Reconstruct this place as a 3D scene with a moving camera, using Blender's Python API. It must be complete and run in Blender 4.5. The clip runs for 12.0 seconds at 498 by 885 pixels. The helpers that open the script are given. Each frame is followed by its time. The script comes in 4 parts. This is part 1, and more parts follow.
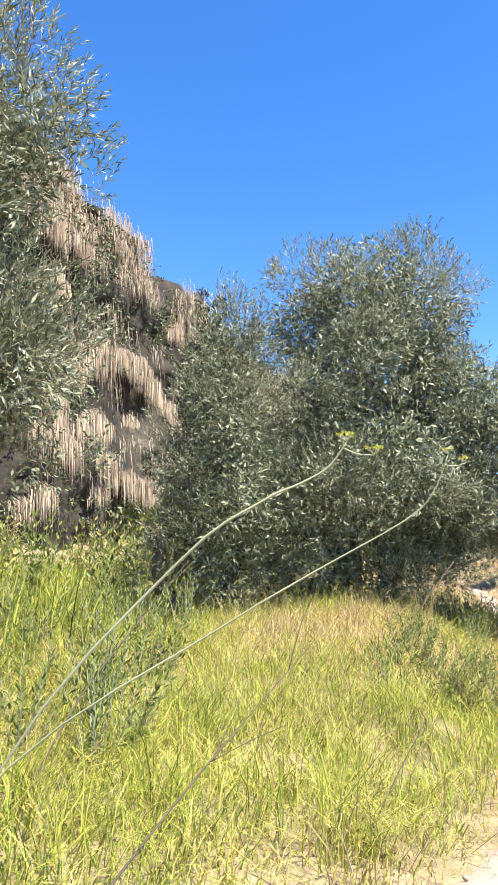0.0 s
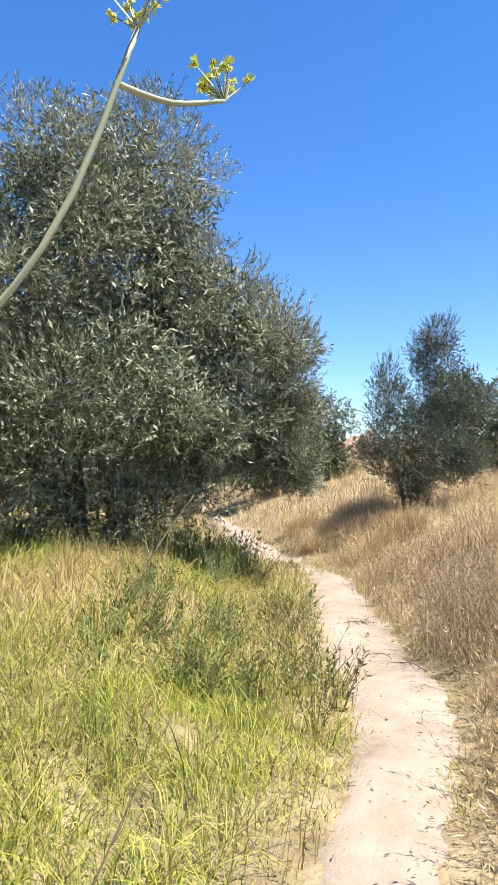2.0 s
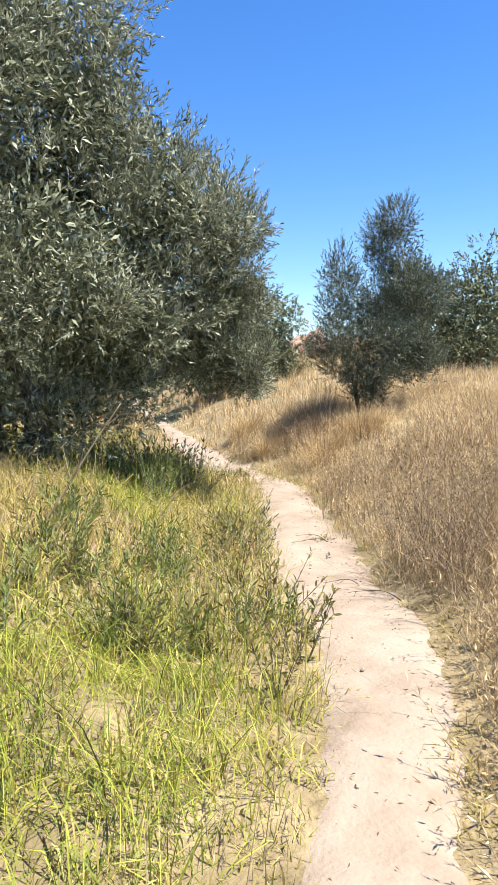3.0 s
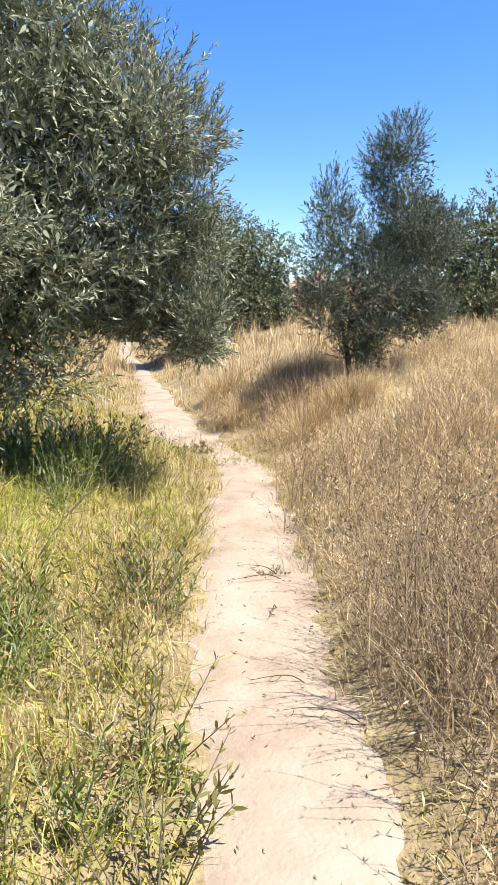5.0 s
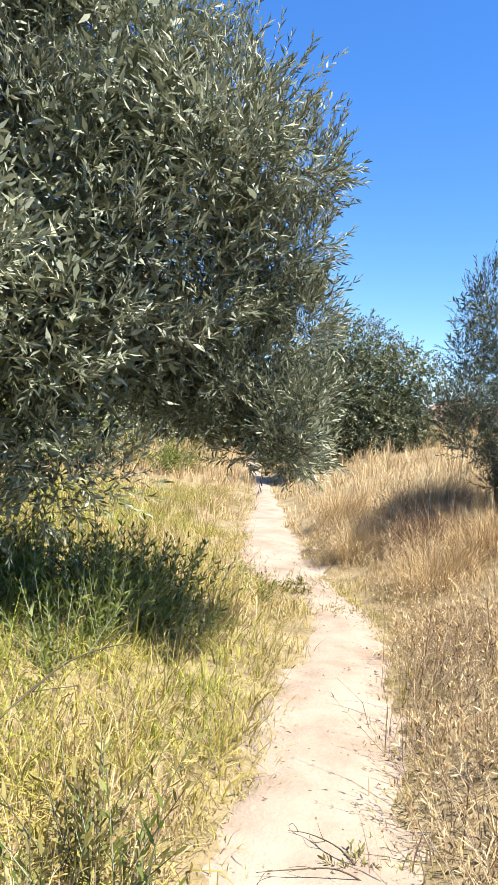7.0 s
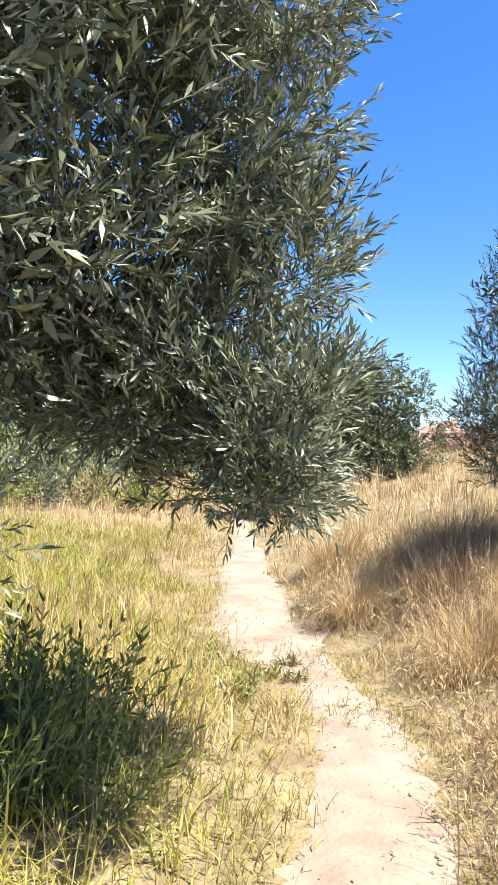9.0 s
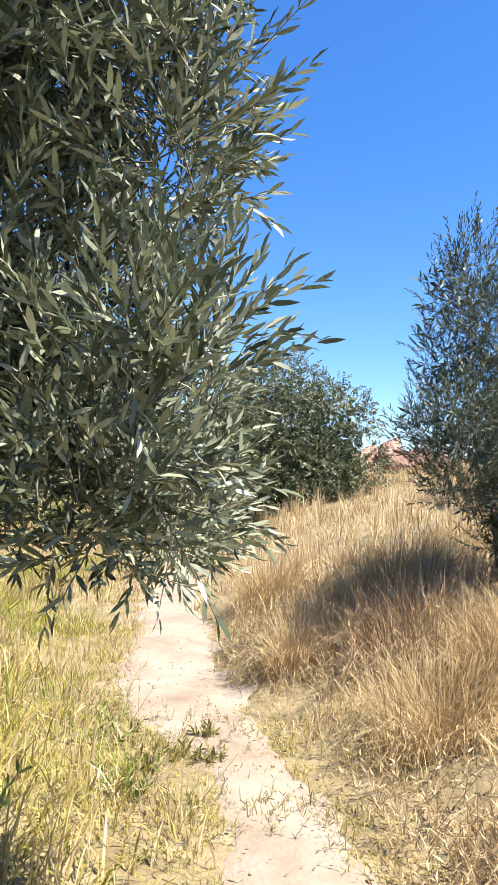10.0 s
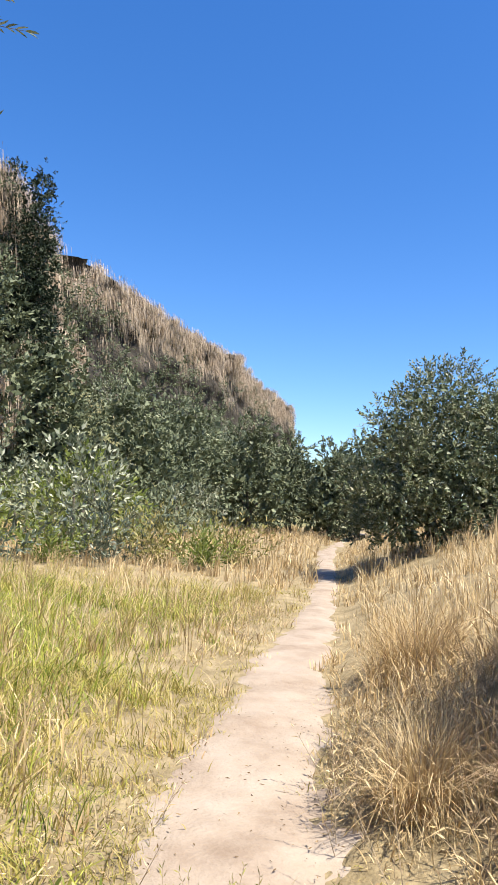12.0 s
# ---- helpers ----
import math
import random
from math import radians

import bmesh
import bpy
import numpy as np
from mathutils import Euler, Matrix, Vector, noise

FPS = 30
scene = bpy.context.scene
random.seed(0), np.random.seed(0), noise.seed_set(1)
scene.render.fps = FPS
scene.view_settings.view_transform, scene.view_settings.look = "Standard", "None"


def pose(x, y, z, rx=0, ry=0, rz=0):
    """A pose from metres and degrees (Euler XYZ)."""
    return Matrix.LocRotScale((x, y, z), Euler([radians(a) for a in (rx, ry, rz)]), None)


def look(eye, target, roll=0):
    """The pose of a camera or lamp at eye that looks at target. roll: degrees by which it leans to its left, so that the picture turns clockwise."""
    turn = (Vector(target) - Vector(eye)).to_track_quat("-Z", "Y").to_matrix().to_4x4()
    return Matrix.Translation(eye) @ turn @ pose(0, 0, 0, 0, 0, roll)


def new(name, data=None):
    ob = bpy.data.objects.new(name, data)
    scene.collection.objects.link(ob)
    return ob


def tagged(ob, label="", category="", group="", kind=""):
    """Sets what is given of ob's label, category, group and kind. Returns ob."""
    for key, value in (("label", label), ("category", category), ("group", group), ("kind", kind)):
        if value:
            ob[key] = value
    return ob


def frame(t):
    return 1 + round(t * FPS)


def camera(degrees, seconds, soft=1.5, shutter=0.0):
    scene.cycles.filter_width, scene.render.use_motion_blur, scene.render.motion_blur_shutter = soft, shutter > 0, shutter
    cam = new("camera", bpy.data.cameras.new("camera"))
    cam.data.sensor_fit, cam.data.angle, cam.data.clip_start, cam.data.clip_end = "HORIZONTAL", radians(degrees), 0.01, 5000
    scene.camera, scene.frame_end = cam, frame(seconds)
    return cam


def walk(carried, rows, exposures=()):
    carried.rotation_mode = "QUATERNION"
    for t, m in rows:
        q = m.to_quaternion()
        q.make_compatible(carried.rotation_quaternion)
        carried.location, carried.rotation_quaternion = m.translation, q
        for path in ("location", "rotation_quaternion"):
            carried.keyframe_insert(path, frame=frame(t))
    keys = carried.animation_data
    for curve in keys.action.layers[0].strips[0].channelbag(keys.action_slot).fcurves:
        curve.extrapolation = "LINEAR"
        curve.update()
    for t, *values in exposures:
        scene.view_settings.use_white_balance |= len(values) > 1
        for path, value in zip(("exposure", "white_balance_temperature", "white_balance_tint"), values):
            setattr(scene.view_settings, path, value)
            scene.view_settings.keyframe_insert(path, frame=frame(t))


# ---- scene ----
cam = camera(38.5, 12.0)

PATH = [
    (0, (0.2, 0.28, 1.3), (0.113, 2.259, 1.576), 2.6),
    (0.5, (0.25, 0.7, 1.31), (0.312, 2.686, 1.539), 2.1),
    (1, (0.315, 1.12, 1.32), (0.507, 3.098, 1.543), 1.8),
    (1.5, (0.434, 1.54, 1.333), (0.843, 3.489, 1.523), 1.7),
    (2, (0.632, 1.972, 1.338), (1.245, 3.873, 1.439), 0.9),
    (2.5, (0.745, 2.417, 1.367), (1.468, 4.282, 1.341), -0.0),
    (3, (0.962, 2.851, 1.331), (1.716, 4.695, 1.16), -0.5),
    (3.5, (1.192, 3.274, 1.297), (1.98, 5.081, 0.961), 1.3),
    (3.7, (1.282, 3.43, 1.309), (2.095, 5.219, 0.939), 2.0),
    (5.3, (2.225, 4.486, 1.521), (2.935, 6.332, 1.225), 0.9),
    (5.5, (2.33, 4.644, 1.52), (3.03, 6.499, 1.263), 1.9),
    (6, (2.562, 5.0, 1.501), (3.18, 6.895, 1.338), 3.4),
    (6.5, (2.712, 5.412, 1.455), (3.23, 7.342, 1.382), 4.6),
    (6.7, (2.774, 5.578, 1.424), (3.228, 7.525, 1.375), 4.9),
    (8.3, (3.06, 6.848, 1.329), (3.303, 8.833, 1.367), 4.8),
    (8.5, (3.104, 7.047, 1.315), (3.379, 9.028, 1.359), 4.4),
    (9, (3.245, 7.555, 1.354), (3.674, 9.507, 1.428), 3.4),
    (9.5, (3.448, 7.984, 1.36), (3.992, 9.905, 1.478), 3.2),
    (10, (3.665, 8.425, 1.351), (4.24, 10.335, 1.498), 3.1),
    (10.5, (3.918, 8.832, 1.356), (4.456, 10.752, 1.514), 3.0),
    (11, (4.148, 9.251, 1.331), (4.604, 11.191, 1.494), 3.3),
    (11.5, (4.331, 9.676, 1.338), (4.66, 11.642, 1.505), 3.7),
    (12, (4.526, 10.068, 1.343), (4.61, 12.056, 1.544), 3.7),
]
walk(cam, [(t, look(eye, target, roll)) for t, eye, target, roll in PATH], [(0, 1.65), (1.5, 1.4), (2.5, 1.3), (5.5, 1.3), (8.5, 1.56), (9.5, 1.43), (10.5, 1.43), (12.0, 1.18)])
# ---------------------------------------------------------------- light
SUN_FROM = Vector((0.34, -0.29, 0.895)).normalized()
world = bpy.data.worlds.new("sky")
scene.world = world
world.use_nodes = True
wn = world.node_tree.nodes
sky = wn.new("ShaderNodeTexSky")
sky.sky_type = "NISHITA"
sky.sun_disc = False
sky.sun_elevation = math.asin(SUN_FROM.z)
sky.sun_rotation = math.atan2(SUN_FROM.x, SUN_FROM.y)
sky.air_density, sky.dust_density, sky.ozone_density = 1.0, 0.25, 3.5
wn["Background"].inputs[1].default_value = 0.1
deep = wn.new("ShaderNodeHueSaturation")
deep.inputs["Saturation"].default_value = 1.3
deep.inputs["Hue"].default_value = 0.509
world.node_tree.links.new(sky.outputs[0], deep.inputs["Color"])
world.node_tree.links.new(deep.outputs[0], wn["Background"].inputs[0])
sun = new("sun", bpy.data.lights.new("sun", "SUN"))
sun.data.energy, sun.data.angle, sun.data.color = 5.0, radians(0.55), (1.0, 0.94, 0.81)
sun.matrix_world = look((0, 0, 30), Vector((0, 0, 30)) - SUN_FROM)


# ---------------------------------------------------------------- materials
def mat(name, colours, scale=6.0, rough=0.8, bump=0.3, bump_scale=60.0, by="noise", spec=0.3, translucent=0.0, metres=0.01, stretch=None):
    """Colour ramp over noise in object space, or over a random number per loose piece, with fine relief."""
    m = bpy.data.materials.new(name)
    m.use_nodes = True
    nt = m.node_tree
    n, lk = nt.nodes, nt.links
    b = n["Principled BSDF"]
    b.inputs["Roughness"].default_value = rough
    b.inputs["Specular IOR Level"].default_value = spec
    co = n.new("ShaderNodeTexCoord")
    src = co.outputs["Object"]
    if stretch:
        mp = n.new("ShaderNodeMapping")
        mp.inputs["Scale"].default_value = stretch
        lk.new(src, mp.inputs[0])
        src = mp.outputs[0]
    tex = n.new("ShaderNodeTexNoise")
    tex.inputs["Scale"].default_value, tex.inputs["Detail"].default_value = scale, 8
    tex.inputs["Roughness"].default_value = 0.65
    lk.new(src, tex.inputs["Vector"])
    ramp = n.new("ShaderNodeValToRGB")
    el = ramp.color_ramp.elements
    lo, hi = (0.28, 0.72) if by == "noise" else (0.0, 1.0)
    while len(el) < len(colours):
        el.new(0.5)
    for i, c in enumerate(colours):
        el[i].position = lo + (hi - lo) * i / (len(colours) - 1)
        el[i].color = (*c, 1)
    if by == "noise":
        lk.new(tex.outputs["Fac"], ramp.inputs[0])
    else:
        geo = n.new("ShaderNodeNewGeometry")
        mixv = n.new("ShaderNodeMath")
        mixv.operation = "MULTIPLY_ADD"
        lk.new(tex.outputs["Fac"], mixv.inputs[0])
        mixv.inputs[1].default_value = 1.1
        sub = n.new("ShaderNodeMath")
        sub.operation = "MULTIPLY_ADD"
        lk.new(geo.outputs["Random Per Island"], sub.inputs[0])
        sub.inputs[1].default_value = 0.75
        sub.inputs[2].default_value = -0.43
        lk.new(sub.outputs[0], mixv.inputs[2])
        lk.new(mixv.outputs[0], ramp.inputs[0])
    lk.new(ramp.outputs[0], b.inputs["Base Color"])
    if bump:
        t2 = n.new("ShaderNodeTexNoise")
        t2.inputs["Scale"].default_value, t2.inputs["Detail"].default_value = bump_scale, 6
        lk.new(src, t2.inputs["Vector"])
        bp = n.new("ShaderNodeBump")
        bp.inputs["Strength"].default_value, bp.inputs["Distance"].default_value = bump, metres
        lk.new(t2.outputs["Fac"], bp.inputs["Height"])
        lk.new(bp.outputs[0], b.inputs["Normal"])
    if translucent:
        tr = n.new("ShaderNodeBsdfTranslucent")
        lk.new(ramp.outputs[0], tr.inputs[0])
        mx = n.new("ShaderNodeMixShader")
        mx.inputs[0].default_value = translucent
        lk.new(b.outputs[0], mx.inputs[1])
        lk.new(tr.outputs[0], mx.inputs[2])
        lk.new(mx.outputs[0], n["Material Output"].inputs[0])
    return m


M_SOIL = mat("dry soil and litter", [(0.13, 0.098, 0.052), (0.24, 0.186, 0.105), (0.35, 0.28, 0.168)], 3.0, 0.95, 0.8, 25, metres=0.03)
M_PATH = mat("pale trodden sand", [(0.21, 0.153, 0.112), (0.295, 0.235, 0.184), (0.35, 0.292, 0.24)], 2.2, 0.95, 0.6, 45, metres=0.012)
M_OLIVE = mat("olive leaf", [(0.035, 0.045, 0.024), (0.105, 0.125, 0.07), (0.2, 0.22, 0.14), (0.33, 0.345, 0.24), (0.48, 0.485, 0.37)], 1.2, 0.5, 0, by="island", spec=0.35, translucent=0.17)
M_OLIVE_YOUNG = mat("young olive leaf", [(0.04, 0.06, 0.04), (0.08, 0.105, 0.07), (0.19, 0.22, 0.155)], 1.5, 0.45, 0, by="island", spec=0.5, translucent=0.15)
M_SCRUB = mat("scrub leaf", [(0.045, 0.058, 0.03), (0.11, 0.13, 0.07), (0.21, 0.225, 0.135)], 0.6, 0.6, 0, by="island", translucent=0.1)
M_CAROB = mat("broad dark leaf", [(0.05, 0.065, 0.03), (0.10, 0.125, 0.06), (0.19, 0.21, 0.12), (0.34, 0.33, 0.23)], 0.8, 0.5, 0, by="island", spec=0.3, translucent=0.1)
M_CYPRESS = mat("cypress leaf", [(0.015, 0.025, 0.012), (0.03, 0.045, 0.02)], 0.6, 0.7, 0, by="island")
M_BARK = mat("olive bark", [(0.05, 0.04, 0.03), (0.12, 0.10, 0.08), (0.19, 0.165, 0.135)], 9, 0.9, 0.9, 30, metres=0.03, stretch=(1, 1, 0.25))
M_TWIG = mat("twig", [(0.10, 0.09, 0.06), (0.19, 0.17, 0.12)], 9, 0.8, 0)
M_GREEN = mat("fresh grass", [(0.06, 0.092, 0.014), (0.155, 0.20, 0.028), (0.29, 0.33, 0.05), (0.44, 0.45, 0.08), (0.58, 0.53, 0.16)], 1.5, 0.55, 0, by="island", translucent=0.35)
M_VERGE = mat("yellowing grass", [(0.18, 0.175, 0.035), (0.32, 0.28, 0.068), (0.45, 0.37, 0.125), (0.56, 0.46, 0.2)], 0.9, 0.6, 0, by="island", translucent=0.3)
M_STRAW = mat("straw", [(0.24, 0.155, 0.075), (0.47, 0.34, 0.175), (0.62, 0.48, 0.275), (0.72, 0.59, 0.39)], 0.8, 0.65, 0, by="island", translucent=0.25)
M_BROWN = mat("brown dead stalks", [(0.18, 0.115, 0.066), (0.33, 0.23, 0.14), (0.48, 0.35, 0.22), (0.58, 0.45, 0.3)], 1.0, 0.8, 0, by="island", translucent=0.15)
M_HERB = mat("green herb leaf", [(0.08, 0.11, 0.022), (0.17, 0.21, 0.045), (0.31, 0.34, 0.09)], 1.0, 0.5, 0, by="island", translucent=0.35)
M_HERB_DRY = mat("withering herb leaf", [(0.12, 0.12, 0.035), (0.26, 0.24, 0.075), (0.42, 0.34, 0.15)], 1.0, 0.6, 0, by="island", translucent=0.25)
M_FENNEL = mat("fennel stem", [(0.2, 0.22, 0.13), (0.36, 0.38, 0.26)], 6, 0.55, 0)
M_STALK = mat("grey dead stem", [(0.22, 0.165, 0.105), (0.37, 0.29, 0.195)], 8, 0.8, 0)
M_UMBEL = mat("fennel flowers", [(0.40, 0.43, 0.06), (0.58, 0.58, 0.14)], 6, 0.6, 0, by="island", translucent=0.3)
# Near-black base colour: the shade of overgrown hollows is put into the rock.
M_CLIFF_SHADE = mat("weathered cliff with painted shade", [(0.012, 0.011, 0.009), (0.026, 0.022, 0.017), (0.05, 0.041, 0.031), (0.12, 0.096, 0.072)], 0.5, 0.95, 1.0, 1.6, metres=0.5, stretch=(1, 1, 0.4))
M_HANG = mat("hanging dry grass", [(0.19, 0.14, 0.095), (0.43, 0.34, 0.25), (0.62, 0.52, 0.41)], 0.5, 0.9, 0, by="island", translucent=0.15)
M_ROCK = mat("reddish rock", [(0.17, 0.09, 0.07), (0.36, 0.21, 0.16), (0.48, 0.34, 0.28)], 1.6, 0.9, 0.9, 6, metres=0.1)
M_STONE = mat("pebble", [(0.20, 0.16, 0.12), (0.42, 0.35, 0.28)], 14, 0.9, 0.5, 40)
M_TWIGGY = mat("dark twiggy weed", [(0.07, 0.045, 0.03), (0.16, 0.11, 0.075), (0.30, 0.22, 0.15)], 1.0, 0.8, 0, by="island", translucent=0.1)
M_DARKSTEM = mat("dark dead stem", [(0.05, 0.04, 0.03), (0.10, 0.08, 0.05)], 8, 0.8, 0)
M_SLOPE = mat("scrubby slope earth", [(0.06, 0.07, 0.03), (0.13, 0.13, 0.06), (0.26, 0.22, 0.12)], 0.8, 0.95, 0.8, 8, metres=0.1)
M_LITTER = mat("dead leaf", [(0.10, 0.06, 0.03), (0.24, 0.16, 0.08)], 9, 0.8, 0, by="island")


# ---------------------------------------------------------------- small tools
def part(name, me, material, parent=None, label=""):
    me.materials.append(material)
    ob = new(name, me)
    if parent:
        ob.parent = parent
    return tagged(ob, label)


def empty(name, at, label, category, group="", kind=""):
    ob = new(name)
    ob.location = at
    ob.empty_display_size = 0.2
    return tagged(ob, label, category, group, kind)


def mesh_np(name, verts, faces, smooth=False):
    """A mesh from an (n, 3) array and an (m, k) array of corners."""
    me = bpy.data.meshes.new(name)
    m, k = faces.shape
    me.vertices.add(len(verts))
    me.vertices.foreach_set("co", np.ascontiguousarray(verts, np.float32).ravel())
    me.loops.add(m * k)
    me.loops.foreach_set("vertex_index", np.ascontiguousarray(faces, np.int32).ravel())
    me.polygons.add(m)
    me.polygons.foreach_set("loop_start", np.arange(0, m * k, k, dtype=np.int32))
    if smooth:
        me.polygons.foreach_set("use_smooth", np.ones(m, bool))
    me.update(calc_edges=True)
    return me


def unit(v):
    return v / np.maximum(np.linalg.norm(v, axis=-1, keepdims=True), 1e-9)


def vnoise(x, y, seed=0):
    """Smooth value noise in the plane, 0 to 1."""
    xi, yi = np.floor(x).astype(np.int64), np.floor(y).astype(np.int64)
    fx, fy = x - xi, y - yi
    fx, fy = fx * fx * (3 - 2 * fx), fy * fy * (3 - 2 * fy)

    def h(a, b):
        v = (a * 374761393 + b * 668265263 + seed * 69069) & 0xFFFFFFFF
        v = ((v ^ (v >> 13)) * 1274126177) & 0xFFFFFFFF
        return ((v ^ (v >> 16)) & 0xFFFF) / 65535.0

    return (h(xi, yi) * (1 - fx) + h(xi + 1, yi) * fx) * (1 - fy) + (h(xi, yi + 1) * (1 - fx) + h(xi + 1, yi + 1) * fx) * fy


def fbm(x, y, seed=0, octaves=4):
    s, a = 0.0, 0.5
    for i in range(octaves):
        s = s + a * vnoise(x * 2 ** i, y * 2 ** i, seed + i)
        a *= 0.5
    return s


def smooth(a, b, v):
    u = np.clip((v - a) / (b - a), 0, 1)
    return u * u * (3 - 2 * u)


# the trodden line: middle of the path and half its width, along y
PY = np.array([-30, -5, 0, 2, 3, 4.3, 4.75, 5.45, 6.3, 7.7, 8.3, 9.2, 10.8, 11.8, 13.2, 14.7, 16.2, 19.7, 24.5, 36, 53, 90])
PX = np.array([-6, -1.5, 0.05, 0.5, 1.05, 1.88, 2.24, 2.74, 3.04, 3.46, 3.7, 4.03, 4.65, 4.82, 4.66, 4.98, 5.2, 5.98, 6.85, 8.7, 13, 24])
PW = np.array([0.4, 0.4, 0.35, 0.31, 0.31, 0.31, 0.31, 0.32, 0.33, 0.34, 0.35, 0.37, 0.31, 0.2, 0.42, 0.4, 0.32, 0.26, 0.22, 0.3, 0.4, 0.5])


def path_x(y):
    return (np.interp(y - 0.35, PY, PX) + np.interp(y, PY, PX) + np.interp(y + 0.35, PY, PX)) / 3


def path_w(y):
    return np.interp(y, PY, PW)


def height(x, y):
    """The lie of the land."""
    x, y = np.asarray(x, float), np.asarray(y, float)
    d = x - path_x(y)
    bank = 0.43 * np.clip(d - 0.35, 0, None)
    low = 1.2 * np.tanh(bank / 1.2) + 0.06 * np.clip(d - 4, 0, 6)
    high = np.where(bank > 1.2, 1.2 + 0.6 * (bank - 1.2), bank)
    up = smooth(17, 27, y)
    bank = low * (1 - up) + high * up
    bank = 5.0 * np.tanh(bank / 5.0)
    bank = bank * (0.45 + 0.55 * smooth(3.0, 6.5, y))
    left = np.clip(-d - 0.6, 0, None)
    field = 0.05 * np.clip(left, 0, 3) + 0.04 * np.clip(left - 3, 0, 8) + 0.30 * np.clip(left - 11, 0, 16)
    mound = 0.42 * np.exp(-((x - 1.1) / 1.9) ** 2 - ((y - 8.7) / 2.3) ** 2) * smooth(0.4, 1.3, left)
    far = 0.012 * np.clip(y - 22, 0, 60)
    edge = smooth(0.25, 0.7, np.abs(d))
    bumps = (fbm(x * 0.9, y * 0.9, 3) - 0.47) * 0.22 * edge + (fbm(x * 3.1, y * 3.1, 9) - 0.47) * 0.05
    return bank + field + mound + far + bumps


# ---------------------------------------------------------------- the ground
def ground():
    u = np.linspace(-1, 1, 207)
    gx = 3 + 9 * u + 1000 * np.sign(u) * np.abs(u) ** 9
    gy = 9 + 13 * u + 1500 * np.sign(u) * np.abs(u) ** 9
    X, Y = np.meshgrid(gx, gy)
    Z = height(X, Y)
    n = len(u)
    verts = np.stack([X, Y, Z], -1).reshape(-1, 3)
    i = np.arange(n * n).reshape(n, n)
    faces = np.stack([i[:-1, :-1], i[:-1, 1:], i[1:, 1:], i[1:, :-1]], -1).reshape(-1, 4)
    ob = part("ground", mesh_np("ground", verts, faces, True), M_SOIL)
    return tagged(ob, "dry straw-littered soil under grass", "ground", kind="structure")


def trodden_path():
    ys = np.concatenate([np.arange(-4, 20, 0.06), np.arange(20, 80, 0.5)])
    us = np.linspace(-1.5, 1.5, 31)
    Y, U = np.meshgrid(ys, us, indexing="ij")
    wob = (fbm(Y * 1.4, U * 0 + np.sign(U) * 7, 21) - 0.47) * 0.7
    wob = wob + (fbm(Y * 7.5, U * 0 + np.sign(U) * 3, 41) - 0.47) * 0.55 + (fbm(Y * 23, U * 2, 43) - 0.47) * 0.22
    X = path_x(Y) + U * path_w(Y) * (1 + wob)
    Z = height(X, Y) + 0.022 * (1 - np.abs(U) ** 3) + (fbm(X * 5, Y * 5, 5) - 0.47) * 0.03
    verts = np.stack([X, Y, Z], -1).reshape(-1, 3)
    a, b = Y.shape
    i = np.arange(a * b).reshape(a, b)
    faces = np.stack([i[:-1, :-1], i[:-1, 1:], i[1:, 1:], i[1:, :-1]], -1).reshape(-1, 4)
    ob = part("path", mesh_np("path", verts, faces, True), M_PATH)
    return tagged(ob, "narrow pale sandy footpath worn through dry grass", "path", kind="structure")


ground()
trodden_path()


# ---------------------------------------------------------------- plants: leaves, shoots, blades
def leaf_mesh(name, P, D, L, W, rng, fine=False):
    """Lance-shaped leaves: base P, way D, length L, width W."""
    n = len(P)
    S = unit(np.cross(D, unit(rng.normal(size=(n, 3)) + np.array([0, 0, 0.6]))))
    N = np.cross(S, D)
    L, W = np.broadcast_to(L, n)[:, None], np.broadcast_to(W, n)[:, None]
    if fine:
        stations = ((0, 0, 0), (0.3, 0.46, 0.04), (0.68, 0.42, 0.03), (1, 0, -0.06), (0.68, -0.42, 0.03), (0.3, -0.46, 0.04))
    else:
        stations = ((0, 0, 0), (0.45, 0.5, 0.05), (1, 0, -0.06), (0.45, -0.5, 0.05))
    k = len(stations)
    V = np.stack([P + D * (a * L) + S * (b * W) + N * (c * L) for a, b, c in stations], 1).reshape(-1, 3)
    F = np.arange(n * k).reshape(n, k)
    return mesh_np(name, V, F)


def shoots(P, D, length, n, leaf, rng, spread=0.75, aspect=0.2):
    """Leaf bases, ways, lengths and widths along shoots that start at P and go along D."""
    m = len(P)
    S = unit(np.cross(D, rng.normal(size=(m, 3))))
    T = np.cross(D, S)
    length = np.broadcast_to(length, m)
    PP, DD = [], []
    for j in range(n):
        f = (j // 2 * 2 + 1.2) / n
        a = (j // 2) * 1.57 + (j % 2) * math.pi + rng.normal(0, 0.35, m)
        out = S * np.cos(a)[:, None] + T * np.sin(a)[:, None]
        tilt = np.clip(spread * (1.15 - 0.6 * f) + rng.normal(0, 0.15, m), 0.1, 1.4)[:, None]
        PP.append(P + D * (f * length)[:, None])
        DD.append(unit(D * np.cos(tilt) + out * np.sin(tilt)))
    PP, DD = np.concatenate(PP), np.concatenate(DD)
    L = leaf * rng.uniform(0.7, 1.2, len(PP))
    return PP, DD, L, L * aspect


